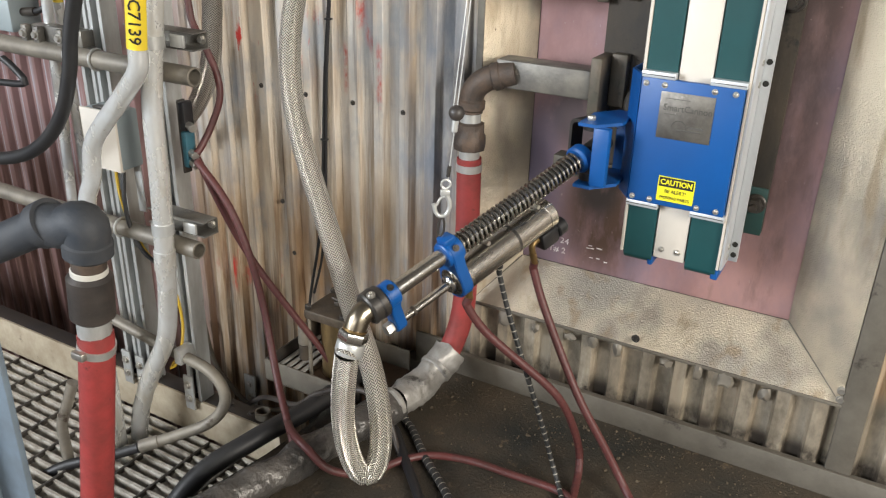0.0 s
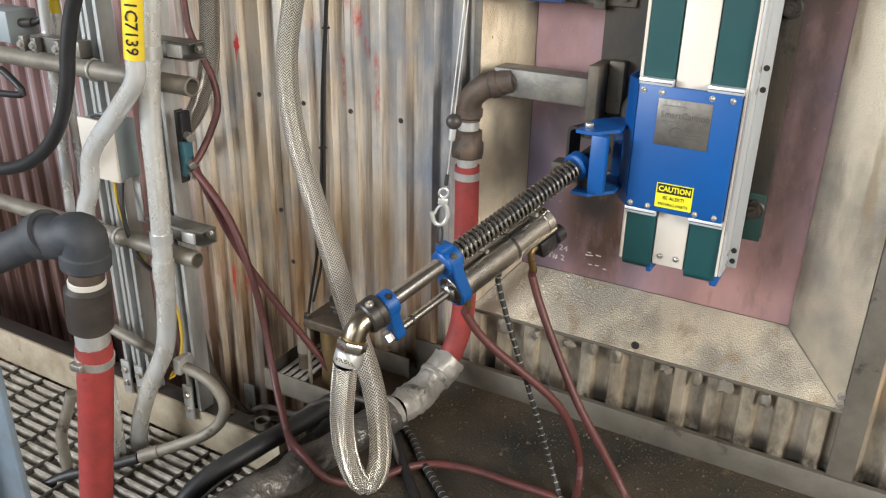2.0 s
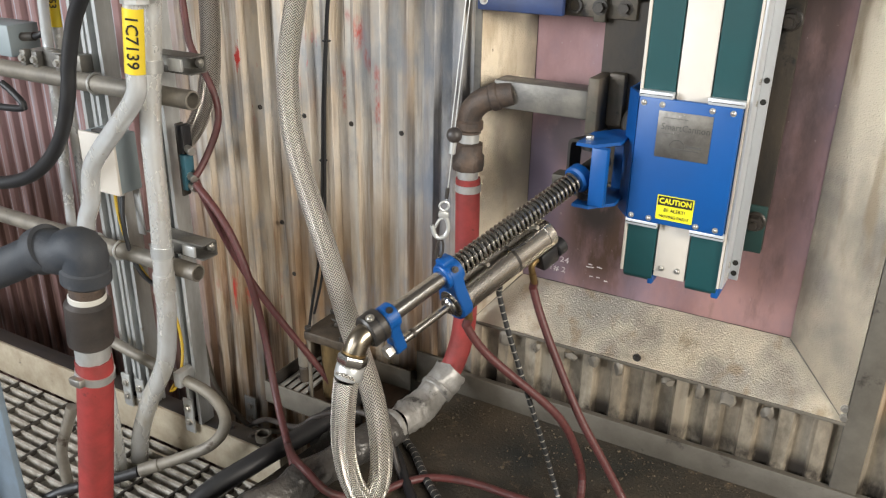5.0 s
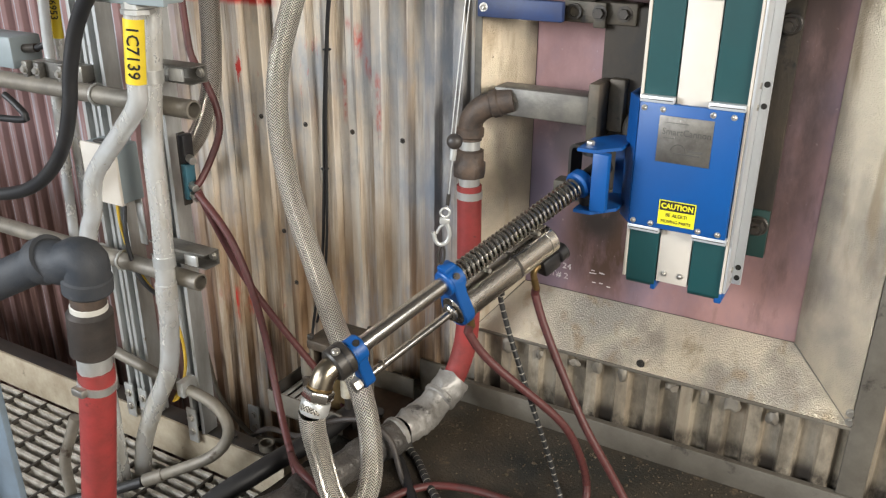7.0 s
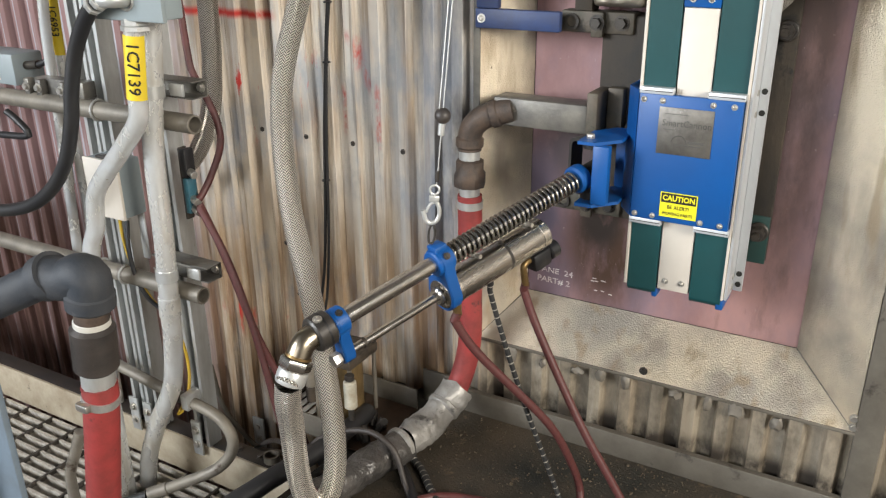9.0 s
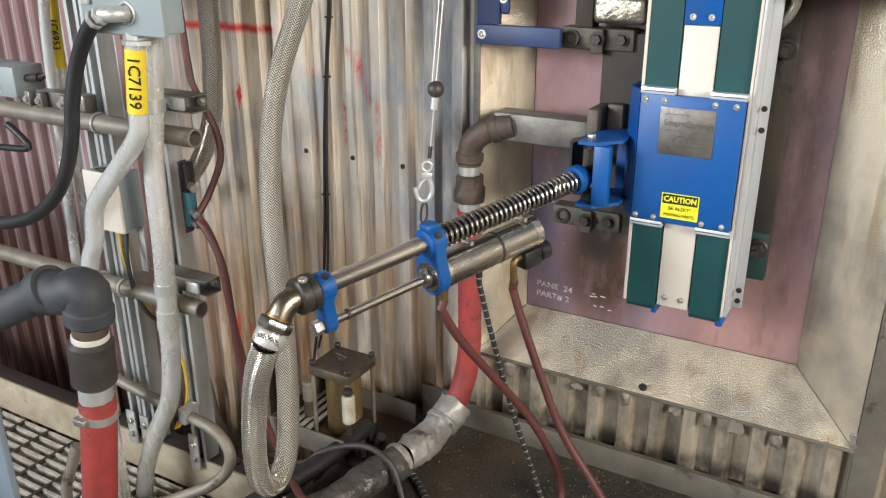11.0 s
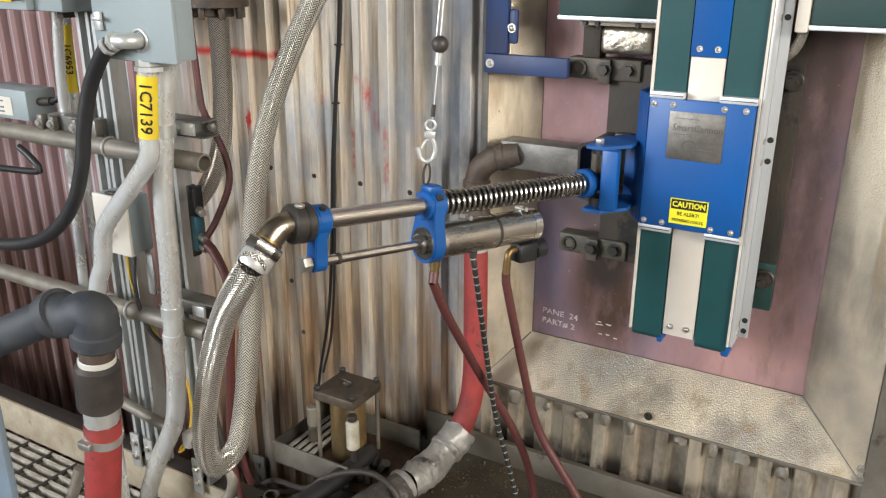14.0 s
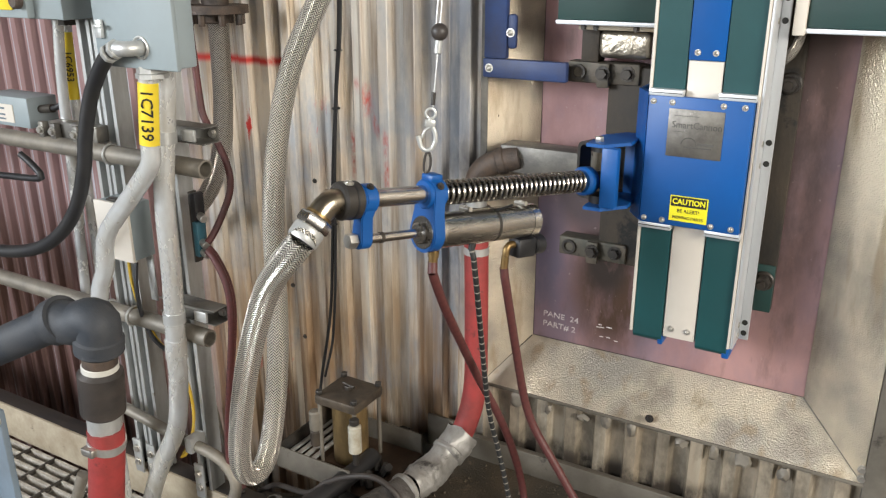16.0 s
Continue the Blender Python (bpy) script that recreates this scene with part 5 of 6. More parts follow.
bf = thing("blue_bracket_frame", "worn dark blue steel bracket frame beside the plate", "bracket")
part("upright", box_bm(0.600, 0.648, -0.034, -0.018, 0.935, 1.6, 0.003), BLUE_DARK, bf)
part("crossbar", box_bm(0.598, 0.775, -0.034, -0.018, 0.897, 0.9345, 0.003), BLUE_DARK, bf)
part("gusset", box_bm(0.6485, 0.668, -0.031, -0.022, 0.955, 1.02, 0.006), BLUE_DARK, bf)
for x, z in ((0.612, 0.916), (0.656, 0.985)):
    part("bolt", bolt_bm((x, -0.034 if z < 0.95 else -0.031, z), (0, -1, 0), 0.006, 0.004, False), BOLT, bf)

sq = thing("square_tube_arm", "weathered square steel tube arm with an end flange", "steel tube")
part("tube", box_bm(0.648, 0.845, -0.052, 0.004, 0.714, 0.770, 0.005), TUBE_STEEL, sq)
part("flange", box_bm(0.846, 0.868, -0.062, 0.012, 0.688, 0.797, 0.004), BROWN_STEEL, sq)
part("neck", box_bm(0.8685, 0.90, -0.012, 0.011, 0.70, 0.80, 0.004), BROWN_STEEL, sq)

foil = thing("foil_packet", "crumpled silver foil wrapped round insulation", "insulation")
part("foil", box_bm(0.828, 0.925, -0.012, 0.05, 0.945, 0.994, 0.010, seg=4), FOIL, foil)
part("holder", box_bm(0.79, 0.825, 0.0, 0.04, 0.935, 1.004, 0.003), SCORCHED, foil)

# ---------------- gantry ----------------
gan = thing("horizontal_rail", "horizontal green-covered aluminium axis of the machine", "machine rail")
for x0, x1 in ((0.757, 0.948), (1.185, 2.4)):
    part("cover", box_bm(x0, x1, -0.045, 0.012, 1.014, 1.20, 0.003), GREEN_COVER, gan)
    part("lip", box_bm(x0 - 0.002, x1, -0.047, 0.014, 1.006, 1.0135, 0.001), ALU, gan)
part("under_bar", box_bm(0.79, 0.948, -0.02, 0.012, 0.996, 1.0055, 0.001), BEAM, gan)
part("end_cap", box_bm(1.165, 1.1845, -0.052, 0.012, 1.002, 1.20, 0.003), WHITE, gan)
for x in (0.800, 0.824, 0.90):
    part("bolt", bolt_bm((x, -0.020, 1.0), (0, -1, 0), 0.004, 0.003), DARK_STEEL, gan)
tagged(part("steel_flex", tube_bm([(1.176, -0.02, 1.004), (1.172, -0.022, 0.985), (1.160, -0.02, 0.965), (1.13, -0.0, 0.945), (1.05, 0.02, 0.93)], 0.008, 14), BRAID_DULL), "thin metal flexible conduit behind the rail", "flexible conduit")

back = thing("rail_backplate", "dark green backing plate with large anchor bolts", "backing plate")
# scorched colour, its near-black also standing in for shade behind the rail
part("plate", box_bm(1.02, 1.181, 0.050, 0.066, 0.482, 1.2, 0.003), SCORCHED, back)
part("green_plate", box_bm(1.10, 1.181, 0.044, 0.0495, 0.480, 0.575, 0.002), GREEN_COVER, back)
for z in (0.545, 0.914):
    part("anchor_washer", cyl_bm((1.163, 0.044 if z < 0.7 else 0.050, z), (1.163, 0.036, z), 0.019, n=26, bevel=0.002), DARK_STEEL, back)
    part("anchor_nut", hex_bm((1.163, 0.036, z), (1.163, 0.018, z), 0.014), DARK_STEEL, back)
    part("stud", cyl_bm((1.163, 0.018, z), (1.163, 0.006, z), 0.007, n=14), DARK_STEEL, back)

rail = thing("vertical_rail", "vertical aluminium machine rail with green belts and a white strip", "machine rail")
RZ0, RZ1 = 0.438, 1.9
part("body", box_bm(0.957, 1.136, -0.070, -0.002, RZ0 + 0.012, RZ1, 0.002), ALU, rail)
part("side_plate", box_bm(1.137, 1.1425, -0.088, 0.004, RZ0 + 0.012, RZ1, 0.0015), ALU, rail)
part("side_flange", box_bm(1.1427, 1.1585, -0.034, -0.027, RZ0 + 0.012, RZ1, 0.001), ALU, rail)
part("edge_lip", box_bm(1.132, 1.1365, -0.0905, -0.0702, RZ0 + 0.012, RZ1, 0.001), WHITE, rail)
part("edge_lip", box_bm(0.951, 0.9565, -0.088, -0.002, RZ0 + 0.008, RZ1, 0.001), WHITE, rail)
for x0, x1 in ((0.9575, 1.012), (1.075, 1.1312)):
    bm = bmesh.new()
    prof = [(-0.0855, RZ1), (-0.0855, RZ0 + 0.006)] + [(-0.0855 + 0.030 * (1 - math.cos(a)), RZ0 + 0.006 - 0.018 * math.sin(a)) for a in (0.3, 0.7, 1.1, 1.5)] + [(-0.02, RZ0 - 0.012)]
    inner = [(y + 0.004, z + 0.003) for y, z in prof[::-1]]
    loop = prof + inner
    A = [bm.verts.new((x0, y, z)) for y, z in loop]
    B = [bm.verts.new((x1, y, z)) for y, z in loop]
    for i in range(len(loop)):
        j = (i + 1) % len(loop)
        bm.faces.new((A[i], A[j], B[j], B[i]))
    n_ = len(prof)
    for i in range(n_ - 1):
        bm.faces.new((A[i], A[i + 1], A[2 * n_ - 2 - i], A[2 * n_ - 1 - i]))
        bm.faces.new((B[i + 1], B[i], B[2 * n_ - 1 - i], B[2 * n_ - 2 - i]))
    part("belt", bm, GREEN, rail, "dark green ribbed belt")
part("centre_strip", box_bm(1.0145, 1.0725, -0.0835, -0.0705, RZ0 + 0.008, 0.958, 0.001), WHITE, rail, "cream white centre strip")
bs = part("blue_strip", box_bm(1.0135, 1.0735, -0.0875, -0.0705, 0.959, RZ1, 0.0015), BLUE, rail)
for x in (1.028, 1.058):
    part("screw", bolt_bm((x, -0.0875, 0.972), (0, -1, 0), 0.0036, 0.003, False), BOLT, bs)
    part("screw", bolt_bm((x, -0.0835, RZ0 + 0.026), (0, -1, 0), 0.0042, 0.003, False), BOLT, rail)
for x0, x1 in ((1.004, 1.0143), (1.123, 1.1365)):
    part("blue_foot", box_bm(x0, x1, -0.083, -0.01, RZ0 - 0.012, RZ0 + 0.0075, 0.003), BLUE, rail)
part("gear_edge", box_bm(1.0146, 1.072, -0.05, -0.02, RZ0 - 0.002, RZ0 + 0.0075, 0.003), DARK_STEEL, rail)
for z in (0.464, 0.485, 0.785, 0.822, 1.024, 1.06):
    part("rail_hole", cyl_bm((1.1505, -0.0335, z), (1.1505, -0.0352, z), 0.0052, n=20), BLACK_INK, rail, "dark bolt hole")
    part("stud", cyl_bm((1.1425, -0.052, z), (1.1445, -0.052, z), 0.0055, n=6), BOLT, rail)

# ---------------- carriage ----------------
car = thing("carriage", "bright blue machine carriage box with nameplate and caution label", "machine carriage")
CX0, CX1, CZ0, CZ1, CY = 0.9565, 1.131, 0.557, 0.785, -0.104
part("front_cover", box_bm(CX0, CX1, CY, CY + 0.011, CZ0, CZ1, 0.0025), BLUE, car)
part("side_cheek", box_bm(1.1255, 1.1308, CY + 0.0113, -0.089, CZ0, CZ1, 0.001), BLUE, car)
wing = bmesh.new()
W = [(CX0 - 0.001, CY + 0.001), (CX0 - 0.030, -0.062), (CX0 - 0.030, 0.012), (CX0 - 0.026, 0.012), (CX0 - 0.026, -0.060), (CX0 + 0.002, CY + 0.0108)]
A = [wing.verts.new((x, y, CZ0 + 0.002)) for x, y in W]
B = [wing.verts.new((x, y, CZ1 + 0.004)) for x, y in W]
for i in range(6):
    j = (i + 1) % 6
    wing.faces.new((A[i], A[j], B[j], B[i]))
wing.faces.new(A[::-1])
wing.faces.new(B)
part("side_wing", wing, BLUE, car)
for x0, x1 in ((0.9575, 1.012), (1.075, 1.1312)):
    for z0 in (CZ1 - 0.001, CZ0 - 0.011):
        cl = part("belt_clamp", box_bm(x0 - 0.002, x1 + 0.002, CY + 0.001, -0.0862, z0 + 0.0005, z0 + 0.0115, 0.001), ALU, car)
        part("clamp_groove", box_bm(x0 - 0.001, x1 + 0.001, CY + 0.0002, CY + 0.0012, z0 + 0.0052, z0 + 0.0064), DARK_STEEL, cl)
    for z in (CZ1 - 0.010, CZ0 + 0.009):
        for x in (x0 + 0.008, x1 - 0.014):
            part("screw", bolt_bm((x, CY, z), (0, -1, 0), 0.0036, 0.0026, False), BOLT, car)
npl = part("nameplate", box_bm(0.994, 1.087, CY - 0.0018, CY - 0.0002, 0.683, 0.765, 0.0004), NAMEPLATE, car, "brushed metal nameplate with engraved lettering")
mt = Matrix.Translation((1.043, CY - 0.0021, 0.738)) @ FACE
text_part("lettering", "SmartCannon", 0.0165, mt, ENGRAVE, npl, squash=0.92)
part("engraved_arrow", box_bm(1.004, 1.046, CY - 0.0024, CY - 0.0017, 0.7535, 0.7545), ENGRAVE, npl)
part("engraved_rule", box_bm(1.004, 1.026, CY - 0.0024, CY - 0.0017, 0.7265, 0.7272), ENGRAVE, npl)
part("engraved_arc", torus_bm(Matrix.Translation((1.032, CY - 0.0018, 0.704)) @ FACE, 0.013, 0.0008, 28, 6, arc=0.5), ENGRAVE, npl)
part("engraved_bar", box_bm(1.047, 1.074, CY - 0.0024, CY - 0.0017, 0.7055, 0.7095), ENGRAVE, npl)
part("engraved_bar", box_bm(1.024, 1.070, CY - 0.0024, CY - 0.0017, 0.700, 0.7022), ENGRAVE, npl)
cau = part("caution_label", box_bm(1.010, 1.0755, CY - 0.0012, CY - 0.0002, 0.568, 0.614), CAUTION_YELLOW, car, "yellow caution label with black lettering")
part("black_panel", box_bm(1.012, 1.0735, CY - 0.0016, CY - 0.0011, 0.595, 0.6125), BLACK_INK, cau)
text_part("heading", "CAUTION", 0.0138, Matrix.Translation((1.0428, CY - 0.0019, 0.6035)) @ FACE, CAUTION_YELLOW, cau, squash=0.92, font_bold=0.0004)
text_part("lettering", "BE ALERT!", 0.0095, Matrix.Translation((1.0428, CY - 0.0015, 0.5868)) @ FACE, BLACK_INK, cau, squash=0.92)
text_part("lettering", "MOVING PARTS", 0.0082, Matrix.Translation((1.0428, CY - 0.0015, 0.5748)) @ FACE, BLACK_INK, cau, squash=0.92)
# yoke
for z in (0.695, 0.580):
    out = [(0.868, -0.158), (0.900, -0.158), (0.936, -0.115), (0.936, -0.03), (0.90, -0.03), (0.868, -0.075)]
    part("yoke_plate", plate_bm(out, 0.006, Matrix.Translation((0, 0, z))), BLUE, car)
ring = bmesh.new()
RM = Matrix.Translation((0.868, -0.118, 0.6405)) @ Matrix(((0.94, 0, 0.342, 0), (-0.342, 0, 0.94, 0), (0, 1, 0, 0), (0, 0, 0, 1)))


def rounded(w, h, r):
    return [(sx * (w - r) + r * math.cos(a), sy * (h - r) + r * math.sin(a)) for sx, sy, a0 in ((1, 1, 0), (-1, 1, 90), (-1, -1, 180), (1, -1, 270)) for a in [radians(a0 + 22.5 * k) for k in range(5)]]


loops = [[ring.verts.new(RM @ Vector((x, y, d))) for x, y in rounded(w, h, r)] for w, h, r, d in ((0.037, 0.053, 0.014, 0), (0.037, 0.053, 0.014, 0.032), (0.031, 0.047, 0.010, 0.032), (0.031, 0.047, 0.010, 0))]
for i in range(4):
    A, B = loops[i], loops[(i + 1) % 4]
    for k in range(20):
        ring.faces.new((A[k], A[(k + 1) % 20], B[(k + 1) % 20], B[k]))
part("yoke_frame", ring, DARK_STEEL, car, "black rounded steel frame round the lance joint")
yp = part("yoke_post", box_bm(0.896, 0.926, -0.156, -0.138, 0.5862, 0.6948, 0.003), BLUE, car)
part("yoke_post", box_bm(0.900, 0.930, -0.035, -0.013, 0.5862, 0.6948, 0.003), BLUE, car)
part("yoke_bearing", cyl_bm((0.884, -0.115, 0.5862), (0.884, -0.115, 0.6002), 0.02, n=20), PLASTIC, car)
part("yoke_bearing", cyl_bm((0.884, -0.115, 0.6808), (0.884, -0.115, 0.6948), 0.02, n=20), PLASTIC, car)
part("yoke_bolt", hex_bm((0.882, -0.13, 0.701), (0.882, -0.13, 0.709), 0.008), BOLT, car)

# ---------------- lance ----------------
PIVOT, YAW = Vector((0.957, 0.114, 0.711)), (-0.342, -0.940)


def lance_pose(rise):
    """The lance swings in one upright plane about the wall port as the carriage climbs."""
    a = math.atan2(0.627 + rise - PIVOT.z, 0.26)
    X = Vector((YAW[0] * math.cos(a), YAW[1] * math.cos(a), math.sin(a)))
    Z = Vector((-YAW[0] * math.sin(a), -YAW[1] * math.sin(a), math.cos(a)))
    Y = Z.cross(X)
    m = Matrix((X, Y, Z)).transposed().to_4x4()
    m.translation = PIVOT
    return m


RISE = [(0.0, 0.0), (4.2, 0.0), (6.9, 0.0), (7.2, 0.003), (7.5, 0.008), (8.0, 0.0155), (8.5, 0.0225), (9.0, 0.030), (9.5, 0.0372), (10.0, 0.0444), (10.5, 0.0516), (11.0, 0.0588), (11.5, 0.066),
        (12.0, 0.074), (12.5, 0.082), (13.0, 0.0892), (13.5, 0.096), (14.0, 0.1035), (14.5, 0.1105), (14.8, 0.1132), (15.0, 0.114), (15.1, 0.114), (15.2, 0.114), (15.3, 0.114), (16.0, 0.114)]
STROKE = [(0.0, 0.132), (4.2, 0.132), (5.15, 0.132), (5.35, 0.202), (6.3, 0.202), (9.0, 0.204), (12.5, 0.200), (14.0, 0.199), (15.05, 0.199), (15.15, 0.175), (15.27, 0.124), (15.35, 0.122), (16.0, 0.122)]


def at_time(rows, t):
    return float(np.interp(t, [r[0] for r in rows], [r[1] for r in rows]))


def head_place(t):
    return 0.604 + 0.27 * at_time(RISE, t)


lance = thing("spray_lance", "stainless spring-loaded spray lance with blue clamps and a steel air cylinder", "spray lance", at=lance_pose(0.0))
# local x runs out along the lance, z up across it; moving groups have their origin at their clamp
RODX = lambda a, b_, r, z=0.0, **k: cyl_bm((a, 0, z), (b_, 0, z), r, **k)
part("ball_joint", RODX(0.262, 0.286, 0.026, bevel=0.004), BLUE, lance, "blue end ring")
part("joint_neck", RODX(0.20, 0.262, 0.017), DARK_STEEL, lance)

head = part("cylinder", RODX(-0.230, 0.012, 0.0280, -0.060, n=36, bevel=0.003), STEEL_BRUSHED, lance, "brushed steel air cylinder")
part("cylinder_ring", RODX(-0.135, -0.129, 0.0283, -0.060, n=36), DARK_STEEL, head)
for x in (-0.2302, -0.02):
    part("end_band", RODX(x, x + 0.02, 0.0287, -0.060, n=36, bevel=0.002), STAINLESS, head)
part("cylinder_nose", RODX(0.012, 0.022, 0.0165, -0.060, n=28, bevel=0.003), STAINLESS, head)


def clamp_bm(x0, x1, r_top, r_low, drop):
    """A clamp: two rings joined by a strap, as one plate with a figure-of-eight outline."""
    pts = []
    for k in range(13):
        a = math.pi * k / 12
        pts.append((-r_top * math.cos(a), r_top * math.sin(a)))
    wst = 0.78 * r_low
    pts += [(wst, -drop * 0.45)]
    for k in range(13):
        a = math.pi * k / 12
        pts.append((r_low * math.cos(a), -drop - r_low * math.sin(a)))
    pts += [(-wst, -drop * 0.45)]
    m = Matrix.Translation((x0, 0, 0)) @ Matrix(((0, 0, 1, 0), (1, 0, 0, 0), (0, 1, 0, 0), (0, 0, 0, 1)))
    bm = plate_bm(pts, x1 - x0, m)
    bmesh.ops.bevel(bm, geom=[e for e in bm.edges if e.calc_face_angle(0) > 0.9], offset=0.0015, segments=2, affect="EDGES")
    return bm


part("clamp", clamp_bm(-0.011, 0.011, 0.024, 0.0315, 0.060), BLUE, head)
part("clamp_cap", RODX(-0.018, 0.016, 0.0225, n=28, bevel=0.002), BLUE, head)
part("clamp_lug", box_bm(-0.012, 0.012, -0.012, 0.012, 0.02, 0.031, 0.003), BLUE, head)
part("screw", bolt_bm((0.0, 0.022, 0.016), (0, 0.8, 0.5), 0.004, 0.003), DARK_STEEL, head)
for x in (-0.20, -0.075):
    part("band_screw", cyl_bm((x, -0.012, -0.030), (x, 0.012, -0.028), 0.004, n=10), BOLT, head)
    part("band_post", cyl_bm((x, 0, -0.038), (x, 0, -0.024), 0.003, n=10), BOLT, head)
part("brass_fitting", lathe_bm([(0, 0), (0.0065, 0), (0.0065, 0.010), (0.009, 0.010), (0.009, 0.020), (0.0075, 0.020), (0.0075, 0.034), (0, 0.034)], Matrix.Translation((-0.016, 0, -0.082)) @ Matrix.Rotation(math.pi, 4, "X"), 12), BRASS, head)
vl = part("valve_block", box_bm(-0.238, -0.194, -0.015, 0.015, -0.124, -0.089, 0.006), PLASTIC, head, "black valve with a knob")
part("valve_knob", cyl_bm((-0.238, 0.0, -0.106), (-0.262, 0, -0.106), 0.0175, n=18, bevel=0.003), PLASTIC, vl)
part("valve_stem", cyl_bm((-0.220, 0, -0.085), (-0.220, 0, -0.080), 0.008, n=12), BOLT, vl)
part("elbow", tube_bm([(-0.202, 0, -0.101), (-0.185, 0, -0.101), (-0.178, 0, -0.108), (-0.177, 0, -0.122)], 0.0062, 12, 0.003), BRASS, vl)
part("hose_tail", cyl_bm((-0.177, 0, -0.120), (-0.177, 0, -0.146), 0.0068, n=12), BRASS, vl)
part("cable_tie_tail", cyl_bm((-0.132, 0.012, -0.034), (-0.150, 0.030, -0.022), 0.0022, n=6), PLASTIC, head)
part("cable_gland", cyl_bm((-0.098, 0, -0.086), (-0.096, 0, -0.100), 0.006, n=10), PLASTIC, head)

tubep = part("lance_tube", RODX(-0.48, 0.03, 0.0138, n=28), STAINLESS, lance)
part("tail_clamp", clamp_bm(-0.010, 0.010, 0.0225, 0.0135, 0.060), BLUE, tubep)
part("clamp_cap", RODX(-0.012, 0.013, 0.0215, n=28, bevel=0.002), BLUE, tubep)
part("screw", bolt_bm((0.0, 0.012, 0.020), (0, 0.4, 1), 0.004, 0.003), DARK_STEEL, tubep)
part("rod", RODX(-0.200, 0.014, 0.0072, -0.060, n=18), STAINLESS, tubep)
part("rod_collar", RODX(-0.036, -0.031, 0.0085, -0.060, n=18), DARK_STEEL, tubep)
part("rod_nut", hex_bm((0.012, 0, -0.060), (0.026, 0, -0.060), 0.0115), BOLT, tubep)
part("collar", RODX(0.014, 0.046, 0.0275, n=36, bevel=0.003), DARK_STEEL, tubep, "black steel swivel collar")
part("collar_groove", RODX(0.026, 0.029, 0.0281, n=36), PLASTIC, tubep)
part("collar_screw", bolt_bm((0.034, 0.008, 0.0265), (0, 0.2, 1), 0.005, 0.003, False), BOLT, tubep)
ELB = radians(-52)
ex, ez = math.cos(ELB), math.sin(ELB)
part("elbow", tube_bm([(0.045, 0, 0), (0.054, 0, -0.0008), (0.063, 0, -0.005), (0.070, 0, -0.012), (0.070 + ex * 0.010, 0, -0.012 + ez * 0.010)], 0.0182, 26, 0.004), ELBOW_STEEL, tubep)
e0 = Vector((0.072, 0, -0.0145))
ed = Vector((ex, 0, ez))
part("weld_ring", cyl_bm(e0 + ed * 0.003, e0 + ed * 0.007, 0.0195, n=28), BRASS, tubep)
part("hose_nut", hex_bm(e0 + ed * 0.008, e0 + ed * 0.024, 0.0245), STAINLESS, tubep)
part("ferrule", lathe_bm([(0, 0), (0.0215, 0), (0.0228, 0.003), (0.0228, 0.018), (0.0212, 0.022), (0, 0.022)], frame_of(e0 + ed * 0.0255, e0 + ed)[0], 28), GALV, tubep)
HOSE_TIP = e0 + ed * 0.030

COILS = 29
coil_m = Matrix.Rotation(radians(90), 4, "Y") @ Matrix.Rotation(radians(6), 4, "X")
coil = part("spring_coil", torus_bm(coil_m, 0.0172, 0.0029, 30, 8), SPRING, lance)
coils = [coil]
for i in range(COILS - 1):
    ob = new("spring_coil", coil.data)
    ob.parent = lance
    coils.append(ob)


def lance_tip(t, local):
    """World place of a point of the sliding tube, and its outward way, at t."""
    m = lance_pose(at_time(RISE, t)) @ Matrix.Translation((head_place(t) + at_time(STROKE, t), 0, 0))
    return m @ local, (m.to_3x3() @ ed).normalized()


def head_point(t, local):
    return lance_pose(at_time(RISE, t)) @ Matrix.Translation((head_place(t), 0, 0)) @ Vector(local)


# ---------------- hook and wire ----------------
hook = thing("lifting_hook", "zinc snap hook on thin wire with a black ball", "hook")
part("wire", cyl_bm((0.003, 0, 0.118), (0.012, 0.0, 1.6), 0.0012, n=6), GALV, hook)
part("wire", cyl_bm((-0.003, 0, 0.240), (0.006, 0.01, 1.6), 0.0009, n=6), GALV, hook)
bm = bmesh.new()
bmesh.ops.create_uvsphere(bm, u_segments=24, v_segments=16, radius=0.0145, matrix=Matrix.Translation((0.004, 0, 0.243)))
part("stopper_ball", bm, BALL, hook)
part("ferrule", cyl_bm((0.004, 0, 0.230), (0.0035, 0, 0.208), 0.0062, n=12, bevel=0.001), GALV, hook)
part("crimp", cyl_bm((0.003, 0, 0.143), (0.0025, 0, 0.122), 0.0038, n=10), DARK_STEEL, hook)
part("eye", torus_bm(Matrix.Translation((0.0, 0, 0.107)) @ FACE, 0.0085, 0.0024, 24, 8), GALV, hook)
part("hook_body", tube_bm([(0.0, 0, 0.098), (0.003, 0, 0.088), (0.010, 0, 0.075), (0.012, 0, 0.060), (0.007, 0, 0.047), (-0.004, 0, 0.043), (-0.012, 0, 0.049), (-0.016, 0, 0.060), (-0.019, 0, 0.068)], 0.0042, 10, 0.003), GALV, hook)
part("gate", tube_bm([(0.004, 0.002, 0.084), (-0.006, 0.002, 0.078), (-0.013, 0.002, 0.062)], 0.0028, 8, 0.004), GALV, hook)
part("swivel", box_bm(-0.009, 0.010, -0.005, 0.005, 0.084, 0.097, 0.003), GALV, hook)
